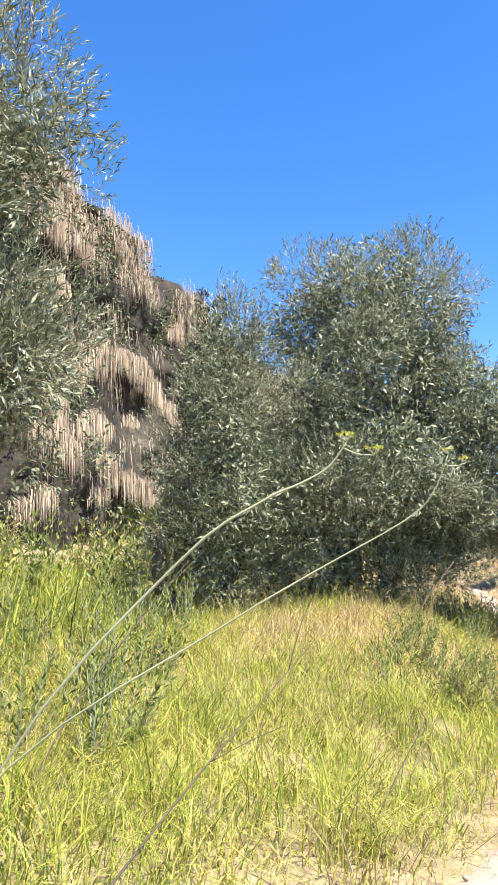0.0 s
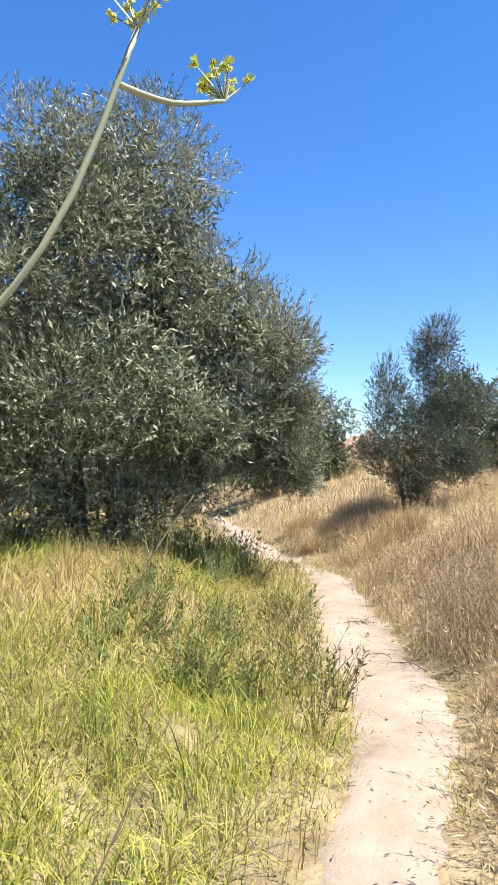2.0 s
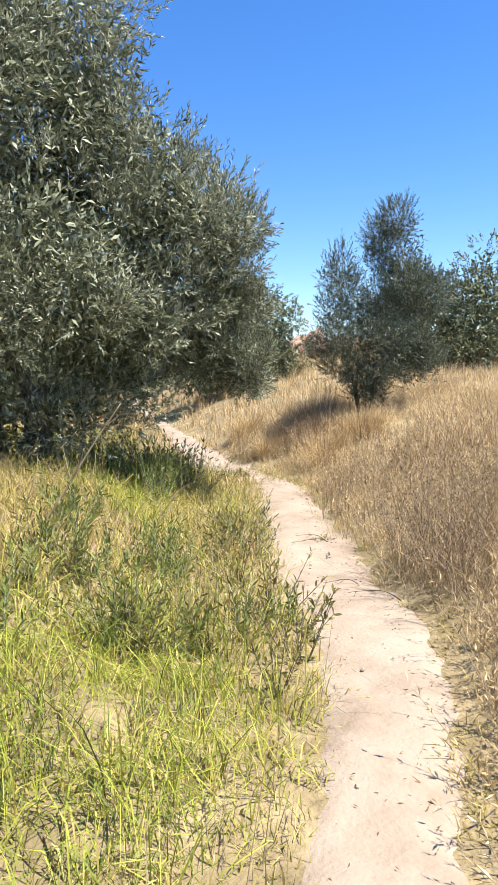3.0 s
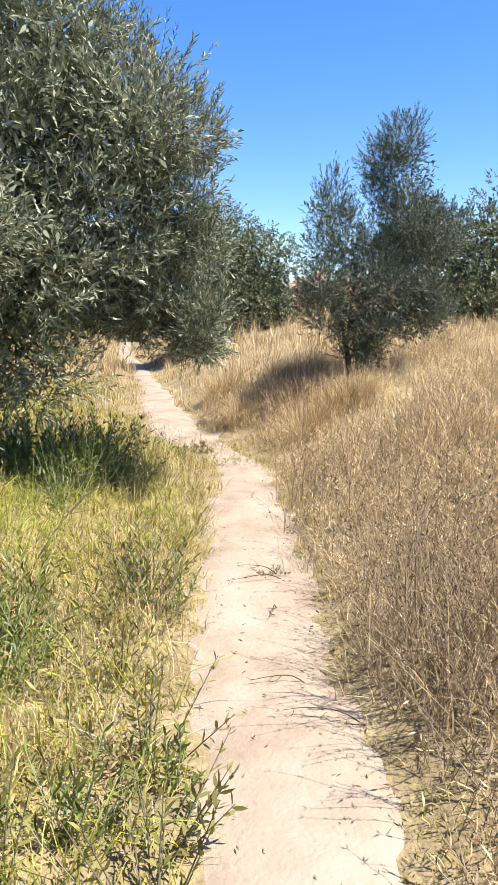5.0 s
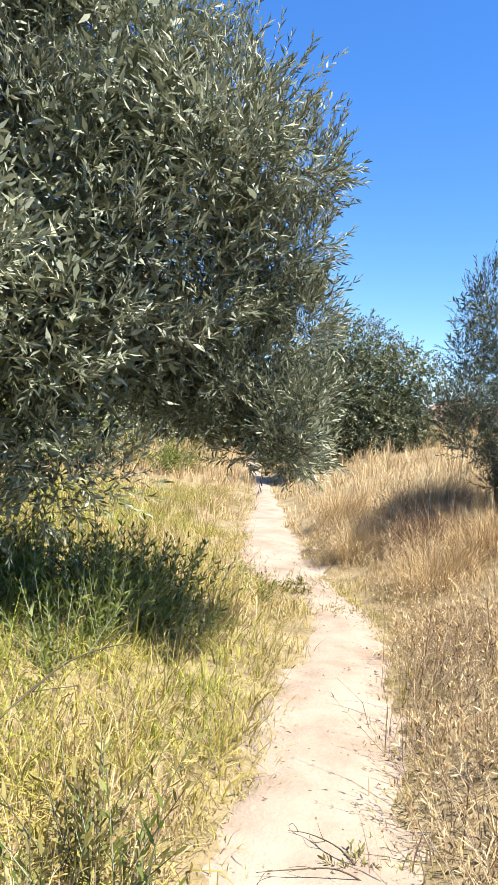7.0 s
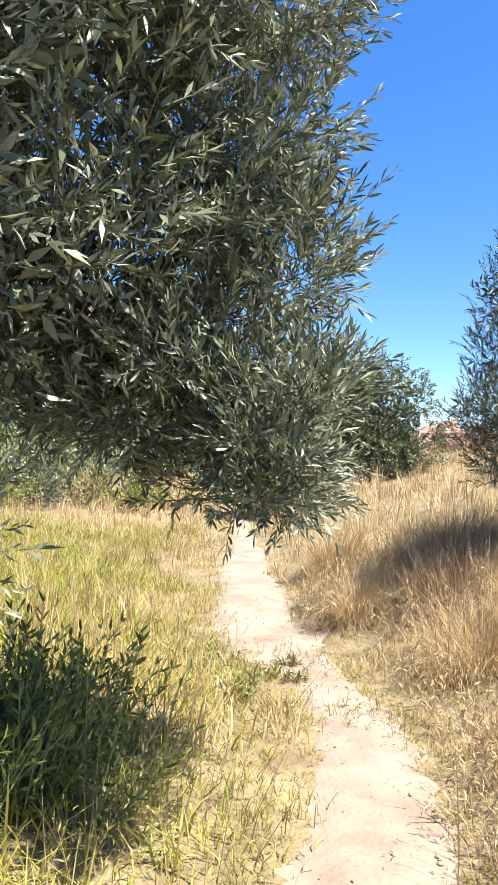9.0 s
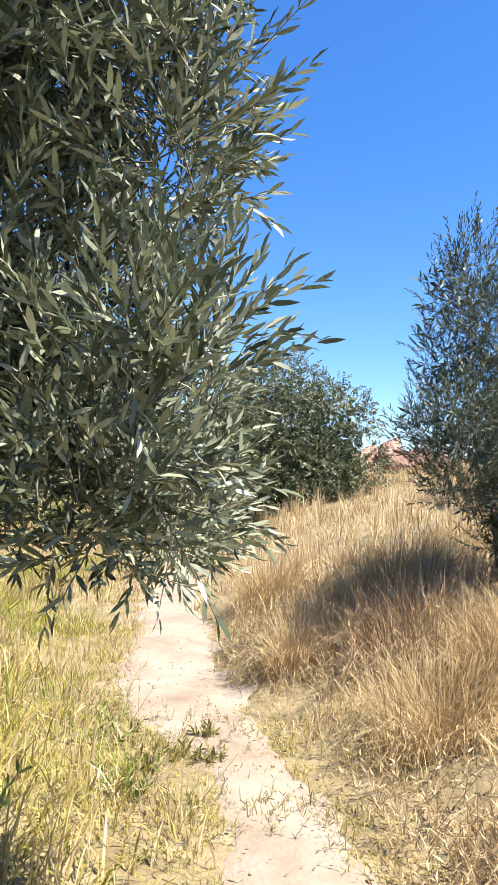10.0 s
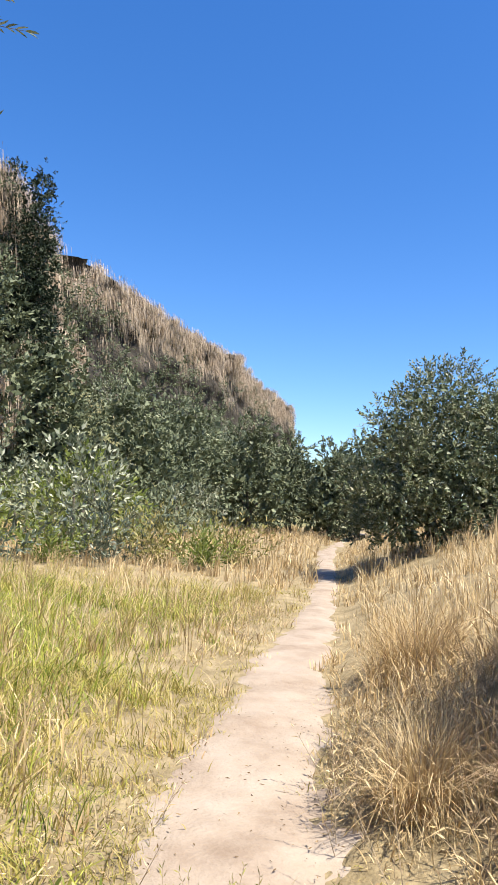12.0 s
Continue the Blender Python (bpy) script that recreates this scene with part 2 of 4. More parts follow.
def twig_mesh(name, A, B, r, rng):
    """Three-sided tapering sticks from A to B."""
    n = len(A)
    D = unit(B - A)
    S = unit(np.cross(D, rng.normal(size=(n, 3))))
    T = np.cross(D, S)
    r = np.broadcast_to(r, n)[:, None]
    V = []
    for P, q in ((A, 1.0), (B, 0.35)):
        for a in (0, 2.094, 4.189):
            V.append(P + (S * math.cos(a) + T * math.sin(a)) * r * q)
    V = np.stack(V, 1).reshape(-1, 3)
    o = np.arange(n)[:, None] * 6
    F = np.concatenate([o + np.array([[i, (i + 1) % 3, 3 + (i + 1) % 3, 3 + i]]) for i in range(3)], 1).reshape(-1, 4)
    return mesh_np(name, V, F)


def tube(name, pts, radii, sides=8, rough=0.12, seed=0):
    """A tapering limb along points, with an uneven skin and rounded end."""
    rng = np.random.default_rng(seed)
    P = [Vector(p) for p in pts]
    fine, rr = [], []
    for i in range(len(P) - 1):
        a, b, c, d = P[max(i - 1, 0)], P[i], P[i + 1], P[min(i + 2, len(P) - 1)]
        for k in range(4):
            t = k / 4
            fine.append(0.5 * (2 * b + (c - a) * t + (2 * a - 5 * b + 4 * c - d) * t * t + (3 * b - a - 3 * c + d) * t ** 3))
            rr.append(radii[i] * (1 - t) + radii[i + 1] * t)
    fine.append(P[-1])
    rr.append(radii[-1])
    V, F = [], []
    for i, p in enumerate(fine):
        d = (fine[min(i + 1, len(fine) - 1)] - fine[max(i - 1, 0)]).normalized()
        s = d.cross(Vector((0.31, 0.2, 0.93)))
        s = s.normalized() if s.length > 1e-4 else Vector((1, 0, 0))
        t = d.cross(s)
        for j in range(sides):
            a = math.tau * j / sides
            q = rr[i] * (1 + rng.uniform(-rough, rough))
            V.append(p + (s * math.cos(a) + t * math.sin(a)) * q)
    for i in range(len(fine) - 1):
        for j in range(sides):
            F.append((i * sides + j, i * sides + (j + 1) % sides, (i + 1) * sides + (j + 1) % sides, (i + 1) * sides + j))
    for base, flip in ((0, True), ((len(fine) - 1) * sides, False)):
        mid = len(V)
        V.append(fine[0] if flip else fine[-1])
        for j in range(sides):
            a, b = base + j, base + (j + 1) % sides
            F.append((b, a, mid) if flip else (a, b, mid))
    me = bpy.data.meshes.new(name)
    me.from_pydata([tuple(v) for v in V], [], F)
    me.polygons.foreach_set("use_smooth", [True] * len(F))
    return me


def expand(clumps, rng, k=7, size=0.5):
    """Each clump broken into smaller ones round its skin, with the number of the clump that it came from."""
    out, own = [], []
    for i, c in enumerate(clumps):
        U = unit(rng.normal(size=(k, 3)) + np.array([0, 0, 0.15]))
        for u in U:
            q = size * rng.uniform(0.65, 1.35)
            f = 1.08 - q * 0.8
            out.append((c[0] + u[0] * c[3] * f, c[1] + u[1] * c[4] * f, c[2] + u[2] * c[5] * f, c[3] * q, c[4] * q, c[5] * q))
            own.append(i)
    return out, np.array(own)


def clump_points(clumps, count, rng, inner=0.35, boost=1.0, hollow=0.0):
    """Places and outward ways in a set of ellipsoids, thickest near their skins; those deep inside another one are thinned out."""
    C = np.array([c[:3] for c in clumps])
    R = np.array([c[3:6] for c in clumps])
    w = (R.prod(1)) ** 0.7 * boost
    pick = rng.choice(len(C), count, p=w / w.sum())
    U = unit(rng.normal(size=(count, 3)))
    rad = np.where(rng.random(count) < inner, rng.uniform(0.3, 0.85, count), rng.uniform(0.8, 1.04, count))
    lumps = 0.86 + 0.26 * vnoise(U[:, 0] * 3.1 + pick * 5.7 + 40, U[:, 1] * 3.1 + U[:, 2] * 4.3 + 40, 13)
    P = C[pick] + U * R[pick] * (rad * lumps)[:, None]
    keep = np.ones(count, bool)
    if hollow:
        q = P * 2.3
        gap = vnoise(q[:, 0] + q[:, 2] * 0.83 + 50, q[:, 1] - q[:, 2] * 0.71 + 50, 17) * 0.6 + vnoise(q[:, 0] * 1.9 - q[:, 2] * 1.3 + 90, q[:, 1] * 1.9 + q[:, 2] * 1.6 + 90, 19) * 0.4
        keep &= rng.random(count) > hollow * smooth(0.52, 0.36, gap)
    for i in range(len(C)):
        deep = (((P - C[i]) / R[i]) ** 2).sum(1) < 0.4
        keep &= ~(deep & (pick != i) & (rng.random(count) < 0.75))
    return P[keep], U[keep], pick[keep]


def tree(name, base, clumps, count, label, category="tree", leaf=0.058, per=16, shoot=0.22, seed=1, leaf_mat=None, trunk_r=0.16,
         trunk_h=1.0, lift=0.35, droop=0.0, spread=0.75, aspect=0.17, twigs=True, fine=(), stems=1, inner=0.35, group="", subs=8, sub_size=0.52, core=0.33, near_boost=3.2, hollow=0.0):
    """A tree: trunk and limbs that run to the clumps of its crown, and a crown of leafy shoots."""
    rng = np.random.default_rng(seed)
    leaf_mat = leaf_mat or M_OLIVE
    bx, by = base
    bz = float(height(bx, by)) - 0.06
    root = empty(name, (bx, by, bz), label, category, group)
    org = np.array([bx, by, bz])
    fork = []
    for s in range(stems):
        a = math.tau * s / max(stems, 1) + 0.7
        o = 0.0 if stems == 1 else trunk_r * 1.3
        p0 = np.array([math.cos(a) * o, math.sin(a) * o, 0])
        lean = rng.normal(0, 0.12, 2) + np.array([math.cos(a), math.sin(a)]) * (0 if stems == 1 else 0.3)
        p2 = p0 + np.array([lean[0], lean[1], 1]) * trunk_h
        p1 = (p0 + p2) / 2 + np.array([*rng.normal(0, 0.06, 2), 0])
        part("trunk", tube("trunk", [p0, p0 * 0.9 + p1 * 0.1, p1, p2], [trunk_r * 1.5, trunk_r * 1.1, trunk_r * 0.85, trunk_r * 0.7], 10, 0.13, seed + s), M_BARK, root)
        fork.append(p2)
    joints = []
    for i, c in enumerate(clumps):
        e = np.array(c[:3]) - org
        near_fork = min(fork, key=lambda q: np.linalg.norm(q - e))
        f = min(fork + joints, key=lambda q: np.linalg.norm(q - e))
        thick = 1.0 if f is near_fork else 0.45
        joints.append(e)
        m1 = f * 0.6 + e * 0.4 + rng.normal(0, 0.06, 3) + np.array([0, 0, 0.12])
        tip = e + (e - f) * 0.08 * (c[3] / (np.linalg.norm(e - f) + 0.3))
        part("limb", tube("limb", [f * 0.93, m1, e, tip], [trunk_r * q * thick for q in (0.42, 0.2, 0.08, 0.03)], 6, 0.1, seed * 31 + i), M_BARK, root)
    small, own = expand(clumps, rng, subs, sub_size)
    P, U, pick = clump_points(small, count, rng, inner, np.where(np.isin(own, fine), near_boost, 1.0), hollow)
    pick = own[pick]
    D = unit(U * 0.9 + np.array([0, 0, lift]) - np.array([0, 0, droop]) * (U[:, 2:3] < 0.1) + rng.normal(0, 0.45, U.shape))
    P = P - org
    sl = shoot * rng.uniform(0.6, 1.35, len(P))
    near = np.isin(pick, fine)
    sl = np.where(near, sl * 0.75, sl)
    for sel, det, nm in ((~near, False, "crown"), (near, True, "low_branch_leaves")):
        if sel.any():
            q = shoots(P[sel], D[sel], sl[sel], per, leaf * (0.8 if det else 1.0), rng, spread, aspect)
            part(nm, leaf_mesh(nm, *q, rng, det), leaf_mat, root)
    if core:
        thick = [c for k, c in enumerate(clumps) if k not in fine]
        Q, UQ, _ = clump_points([(c[0], c[1], c[2], c[3] * 0.66, c[4] * 0.66, c[5] * 0.66) for c in thick], int(count * core), rng, 0.5)
        q = shoots(Q - org, unit(UQ + rng.normal(0, 0.8, UQ.shape)), shoot, 4, leaf * 1.65, rng, 1.1, aspect * 1.4)
        tagged(part("inner_foliage", leaf_mesh("inner_foliage", *q, rng), leaf_mat, root), kind="stuff")
    if twigs:
        tagged(part("twigwork", twig_mesh("twigwork", (P - D * 0.06)[::2], (P + D * sl[:, None])[::2], 0.0024, rng), M_TWIG, root), kind="stuff")
    return root


# ---------------------------------------------------------------- trees
BIG = [(1.3, 10.3, 4.82, 1.2, 1.25, 1.1), (0.65, 10.2, 4.25, 0.9, 0.95, 0.95), (2.0, 10.2, 4.4, 1.0, 1.05, 1.0), (1.5, 9.75, 3.7, 1.25, 0.95, 1.05),
       (2.5, 10.2, 3.4, 1.1, 1.0, 0.95), (3.0, 9.9, 2.7, 0.95, 0.9, 0.85), (0.75, 9.7, 3.0, 0.8, 0.9, 0.8), (0.75, 9.3, 1.9, 0.95, 0.85, 0.75),
       (1.5, 9.1, 2.35, 1.1, 0.75, 0.8), (2.3, 9.4, 2.0, 0.95, 0.75, 0.65), (1.5, 11.2, 2.8, 1.6, 1.1, 1.5), (0.6, 9.55, 1.0, 0.8, 0.45, 0.5), (1.6, 9.6, 1.05, 0.9, 0.45, 0.45), (2.6, 9.8, 1.85, 0.8, 0.7, 0.5), (2.85, 9.5, 2.75, 0.75, 0.55, 0.55), (2.35, 9.7, 1.25, 0.6, 0.45, 0.4),
       (3.35, 9.9, 2.75, 0.6, 0.55, 0.6), (3.53, 9.95, 2.0, 0.46, 0.46, 0.55), (3.72, 9.95, 1.6, 0.4, 0.42, 0.38), (3.25, 10.0, 1.8, 0.48, 0.5, 0.4), (3.75, 9.9, 1.36, 0.28, 0.32, 0.24), (4.0, 10.47, 1.47, 0.22, 0.25, 0.24), (4.05, 10.47, 1.27, 0.19, 0.24, 0.22), (3.72, 9.95, 2.32, 0.36, 0.42, 0.42), (3.55, 12.15, 2.2, 0.14, 0.15, 0.2), (3.52, 12.25, 2.95, 0.11, 0.12, 0.14), (3.9, 10.62, 1.93, 0.2, 0.24, 0.3)]
tree("olive_tree", (1.5, 10.0), BIG, 27000, "large spreading grey-green olive tree with low drooping branches beside the path", leaf=0.062, per=12, seed=2, shoot=0.19, lift=0.75, spread=0.62, aspect=0.19, hollow=0.92,
     trunk_r=0.15, trunk_h=0.9, stems=3, droop=0.2, fine=(16, 17, 18, 19, 20, 21, 22, 23, 24, 25, 26), inner=0.25, core=0.45, subs=9, sub_size=0.42)
LEFT = [(-0.55, 9.3, 3.6, 0.55, 0.65, 0.85), (-0.45, 9.1, 2.8, 0.65, 0.75, 0.85), (-0.85, 9.2, 2.2, 0.6, 0.7, 0.8), (-0.3, 8.9, 1.7, 0.65, 0.7, 0.7), (-0.85, 9.2, 1.2, 0.7, 0.7, 0.8), (-0.4, 9.2, 0.9, 0.8, 0.55, 0.6)]
tree("olive_tree", (-0.8, 9.3), LEFT, 5600, "smaller bushy olive tree crowding beside the large olive", leaf=0.062, per=12, seed=3, lift=0.75, spread=0.62, hollow=0.9, core=0.5, trunk_r=0.12, trunk_h=1.0, stems=2)
NEAR = [(-2.3, 4.6, 3.2, 0.9, 0.9, 0.9), (-2.0, 4.7, 2.3, 0.75, 0.8, 0.55), (-1.7, 4.9, 2.55, 0.5, 0.6, 0.55), (-2.8, 4.5, 2.5, 0.8, 0.8, 0.8), (-1.95, 4.8, 3.9, 0.75, 0.8, 0.8), (-2.6, 5.0, 4.4, 0.8, 0.8, 0.8)]
tree("olive_tree", (-2.6, 4.9), NEAR, 7000, "tall grey-green olive tree standing over the meadow grass", leaf=0.062, per=12, seed=4, lift=0.6, spread=0.62, hollow=0.65, core=0.5, trunk_r=0.15, trunk_h=1.3)
YOUNG = [(7.7, 12.9, 3.45, 0.5, 0.5, 0.65), (7.9, 12.8, 2.75, 0.6, 0.6, 0.5), (7.3, 12.9, 2.4, 0.4, 0.4, 0.4), (6.65, 13.0, 2.75, 0.36, 0.36, 0.65), (6.65, 12.9, 1.9, 0.5, 0.5, 0.52), (7.5, 12.7, 1.75, 0.75, 0.7, 0.5), (7.05, 12.75, 1.38, 0.48, 0.42, 0.32), (7.15, 12.8, 1.12, 0.36, 0.32, 0.24), (7.95, 12.8, 1.6, 0.45, 0.45, 0.3)]
tree("young_olive_tree", (7.1, 12.9), YOUNG, 5200, "young blue-grey olive tree on the dry grass bank", leaf=0.055, per=14, shoot=0.2, seed=5, leaf_mat=M_OLIVE_YOUNG,
     trunk_r=0.042, trunk_h=0.5, stems=3, lift=0.9, spread=0.6, core=0.26, subs=7, sub_size=0.42, hollow=0.4)
CAROB = [(9.6, 25.2, 1.5, 1.5, 1.0, 0.8), (8.5, 25.2, 1.5, 0.9, 0.9, 0.7), (10.9, 24.8, 1.6, 1.0, 0.9, 0.6), (9.6, 25.6, 3.7, 1.3, 1.3, 1.1), (8.7, 25.8, 3.1, 1.1, 1.1, 0.9), (10.7, 25.2, 3.3, 1.2, 1.2, 1.0), (9.5, 24.9, 2.4, 1.6, 1.1, 1.0), (8.3, 25.5, 2.1, 1.0, 1.0, 0.9), (10.9, 24.9, 2.1, 1.1, 1.0, 0.9)]
tree("evergreen_tree", (9.6, 25.6), CAROB, 4600, "rounded dark evergreen tree beside the bend of the path", leaf=0.095, per=12, shoot=0.3, seed=6, leaf_mat=M_CAROB,
     trunk_r=0.16, trunk_h=1.0, stems=3, aspect=0.4, spread=0.9)
for i, (x, y, r, h) in enumerate(((13.4, 20.6, 1.2, 3.1), (15.2, 20.0, 1.7, 2.7), (17.6, 21.5, 2.4, 3.6), (13.4, 31.5, 0.9, 1.7))):
    z = float(height(x, y))
    cl = [(x, y, z + h * 0.7, r * 0.7, r * 0.7, h * 0.3), (x - r * 0.5, y - 0.2, z + h * 0.42, r * 0.65, r * 0.7, h * 0.32), (x + r * 0.5, y, z + h * 0.45, r * 0.65, r * 0.7, h * 0.34),
          (x - r * 0.1, y - 0.3, z + h * 0.16, r * 1.1, r * 0.8, h * 0.2)]
    tree("shrub_tree", (x, y), cl, 1100, "dark rounded evergreen shrub on the crest of the bank", leaf=0.11, per=9, shoot=0.3, seed=20 + i, leaf_mat=M_SCRUB,
         trunk_r=0.12, trunk_h=0.6, aspect=0.4, twigs=False, group="shrubs on the bank")
for i, (x, y, r, h) in enumerate(((8.6, 48, 1.8, 5.2), (10.6, 47, 1.6, 4.6), (6.2, 46, 2.0, 5.6), (12.6, 50, 2.0, 6.2), (14.6, 46, 2.2, 5.0), (3.2, 44, 2.4, 6.0), (0.8, 40, 2.4, 6.0), (15.5, 58, 2.6, 7.0), (-4.6, 36, 2.2, 9.5), (-2.0, 37.5, 2.0, 7.5))):
    z = float(height(x, y))
    cl = [(x, y, z + h * 0.72, r * 0.62, r * 0.62, h * 0.3), (x - r * 0.4, y - 0.3, z + h * 0.4, r * 0.75, r * 0.75, h * 0.34), (x + r * 0.45, y - 0.2, z + h * 0.35, r * 0.7, r * 0.75, h * 0.34)]
    tree("woodland_tree", (x, y), cl, 700, "dense dark evergreen tree below the escarpment", leaf=0.22, per=10, shoot=0.5, seed=40 + i, leaf_mat=M_SCRUB,
         trunk_r=0.18, trunk_h=1.0, aspect=0.42, twigs=False, group="trees below the escarpment")
# two narrow crowns of one cypress pair on the slope
for i, (x, y, top) in enumerate(((-4.4, 38.4, 15.0), (-3.5, 38.8, 15.1))):
    cl = [(x + 0.1 * k, y, top - 1.0 - 1.55 * k, 0.6 + 0.2 * k, 0.65 + 0.2 * k, 1.3) for k in range(6)]
    tree("cypress_tree", (x, y), cl, 1500, "tall narrow dark green cypress on the slope", leaf=0.12, per=8, shoot=0.2, seed=60 + i, leaf_mat=M_CYPRESS,
         trunk_r=0.2, trunk_h=2.0, lift=0.7, aspect=0.4, core=0.6, twigs=False, group="cypress pair")


# ---------------------------------------------------------------- the escarpment
RY = np.array([-40, 5, 22, 38.5, 47, 62, 73, 90, 98, 104])
RX = np.array([-30, -17, -10.5, -6.0, -4.5, 0.5, 5.0, 10, 12.5, 13])
RZ = np.array([15.5, 15.5, 15.5, 14.6, 14.4, 14.6, 15, 15, 14.6, 8])


def cliff():
    s = np.linspace(-40, 104, 340)
    v = np.linspace(0, 1, 72)
    S, Vv = np.meshgrid(s, v, indexing="ij")
    top = np.interp(S, RY, RZ) + (fbm(S * 0.35, S * 0, 31) - 0.47) * 1.4
    foot = -1.0 + 0 * S
    Z = foot + (top - foot) * Vv
    lean = 4.5 * (1 - Vv) ** 1.3
    ledge = np.abs(((Vv * 4 + fbm(S * 0.18, Vv * 1.5, 33) * 2.2) % 1.0) - 0.35)
    out = lean + 0.45 * smooth(0.45, 0.05, ledge) + (fbm(S * 0.5, Z * 0.6, 35) - 0.47) * 2.2 + (fbm(S * 1.7, Z * 1.7, 36) - 0.47) * 0.9
    X = np.interp(S, RY, RX) + out
    Z = np.where(Vv > 0.97, top, Z)
    verts = np.stack([X, S, Z], -1)
    back = verts[:, -1:, :] + np.array([-30.0, 0, 2.0])
    verts = np.concatenate([verts, back], 1)
    a, b = verts.shape[:2]
    i = np.arange(a * b).reshape(a, b)
    faces = np.stack([i[:-1, :-1], i[1:, :-1], i[1:, 1:], i[:-1, 1:]], -1).reshape(-1, 4)
    # The whole face takes the rock colour darkened for shaded hollows.
    ob = part("cliff", mesh_np("cliff", verts.reshape(-1, 3), faces, True), M_CLIFF_SHADE)
    tagged(ob, "tall weathered earth and rock escarpment, shade of its hollows coloured in", "cliff", kind="structure")
    return verts[:, :-1, :]


CL = cliff()


def hanging_grass():
    rng = np.random.default_rng(71)
    a, b = CL.shape[:2]
    n = 4200
    ii = rng.integers(int(a * 0.39), a - 2, n)
    crest = rng.random(n) < 0.7
    vv = np.where(crest, 1.0 - np.abs(rng.normal(0, 0.06, n)), rng.uniform(0.16, 1.0, n))
    lump = fbm(ii * 0.085 + 5, vv * 5.5, 79)
    dense = (lump > np.where(crest, 0.36, 0.5)) & ((ii < a * 0.56) | crest | (rng.random(n) < 0.4))
    ii, vv = ii[dense], vv[dense]
    C = CL[ii, np.clip((vv * (b - 1)).astype(int), 2, b - 1)]
    per = 25
    R = np.repeat(C, per, 0) + rng.normal(0, 1, (len(C) * per, 3)) * np.array([0.2, 0.3, 0.16]) + np.array([0.2, 0, 0.08])
    m = len(R)
    L = (rng.uniform(0.35, 1.3, m) * np.repeat(rng.uniform(0.5, 1.3, len(C)) * np.where(vv > 0.93, 0.75, 1.15), per))[:, None]
    W = rng.uniform(0.005, 0.014, m)[:, None]
    o = unit(np.stack([rng.uniform(0.2, 0.9, m), rng.normal(0, 0.7, m), np.zeros(m)], 1))
    f = rng.uniform(0, math.tau, m)
    s = np.stack([np.cos(f), np.sin(f), np.zeros(m)], 1)
    z = np.array([0, 0, 1.0])
    mid = R + o * L * 0.26 - z * L * 0.12
    tip = R + o * L * 0.42 - z * L
    V = np.stack([R, mid + s * W, tip, mid - s * W], 1).reshape(-1, 3)
    F = np.arange(m * 4).reshape(m, 4)
    ob = part("hanging_grass", mesh_np("hanging_grass", V, F), M_HANG)
    tagged(ob, "cream dry grass hanging in curtains from the escarpment ledges", "dry grass", kind="stuff")


hanging_grass()


def hanging_mats():
    """Pendulous mats: strands that spring from a sagging line along a ledge and fall in a fringe."""
    rng = np.random.default_rng(73)
    a, b = CL.shape[:2]
    V = []
    for k in range(340):
        i = int(a * rng.uniform(0.39, 0.60))
        level = rng.choice([0.2, 0.32, 0.44, 0.56, 0.68, 0.8])
        v = level + 0.05 * math.sin(i * 0.21 + level * 9) + rng.normal(0, 0.012)
        if fbm(np.array(i * 0.09), np.array(level * 17), 83) < 0.44:
            continue
        c = CL[i, int(np.clip(v, 0.05, 0.95) * (b - 1))]
        n, w, drop = 210, rng.uniform(0.4, 1.0), rng.uniform(0.6, 1.5)
        u = rng.normal(0, 0.5, n)
        R = c + np.stack([rng.uniform(0.1, 0.55, n), u * w, rng.normal(0, 0.09, n) - 0.3 * u * u], 1)
        L = (drop * rng.uniform(0.45, 1.15, n) * (1 - 0.25 * np.abs(u)))[:, None]
        o = unit(np.stack([rng.uniform(0.4, 1.0, n), u * 0.5 + rng.normal(0, 0.3, n), np.zeros(n)], 1))
        f = rng.uniform(0, math.tau, n)
        s = np.stack([np.cos(f), np.sin(f), np.zeros(n)], 1) * rng.uniform(0.006, 0.014, n)[:, None]
        z = np.array([0, 0, 1.0])
        V.append(np.stack([R, R + o * L * 0.34 - z * L * 0.16 + s, R + o * L * 0.42 - z * L, R + o * L * 0.34 - z * L * 0.16 - s], 1).reshape(-1, 3))
    V = np.concatenate(V)
    ob = part("hanging_mats", mesh_np("hanging_mats", V, np.arange(len(V)).reshape(-1, 4)), M_HANG)
    tagged(ob, "thick cream mats of dry grass hanging over dark hollows", "dry grass", kind="stuff")


hanging_mats()


def cliff_scrub():
    """Dark bushes that cling to the face."""
    rng = np.random.default_rng(75)
    a, b = CL.shape[:2]
    ii, jj = rng.integers(int(a * 0.39), a - 2, 720), rng.integers(8, int(b * 0.92), 720)
    keep = fbm(ii * 0.1, jj * 0.1, 76) > 0.44
    C = CL[ii[keep], jj[keep]]
    P = np.repeat(C, 16, 0) + rng.normal(0, 1, (len(C) * 16, 3)) * np.array([0.3, 0.55, 0.5]) + np.array([0.3, 0, 0])
    D = unit(rng.normal(0, 0.6, P.shape) + np.array([0.6, 0, 0.3]))
    ob = part("cliff_scrub", leaf_mesh("cliff_scrub", *shoots(P, D, 0.4, 6, 0.2, rng, 0.9, 0.4), rng), M_SCRUB)
    tagged(ob, "dark scrub clinging to the hollows of the escarpment", "scrub", kind="stuff")


cliff_scrub()


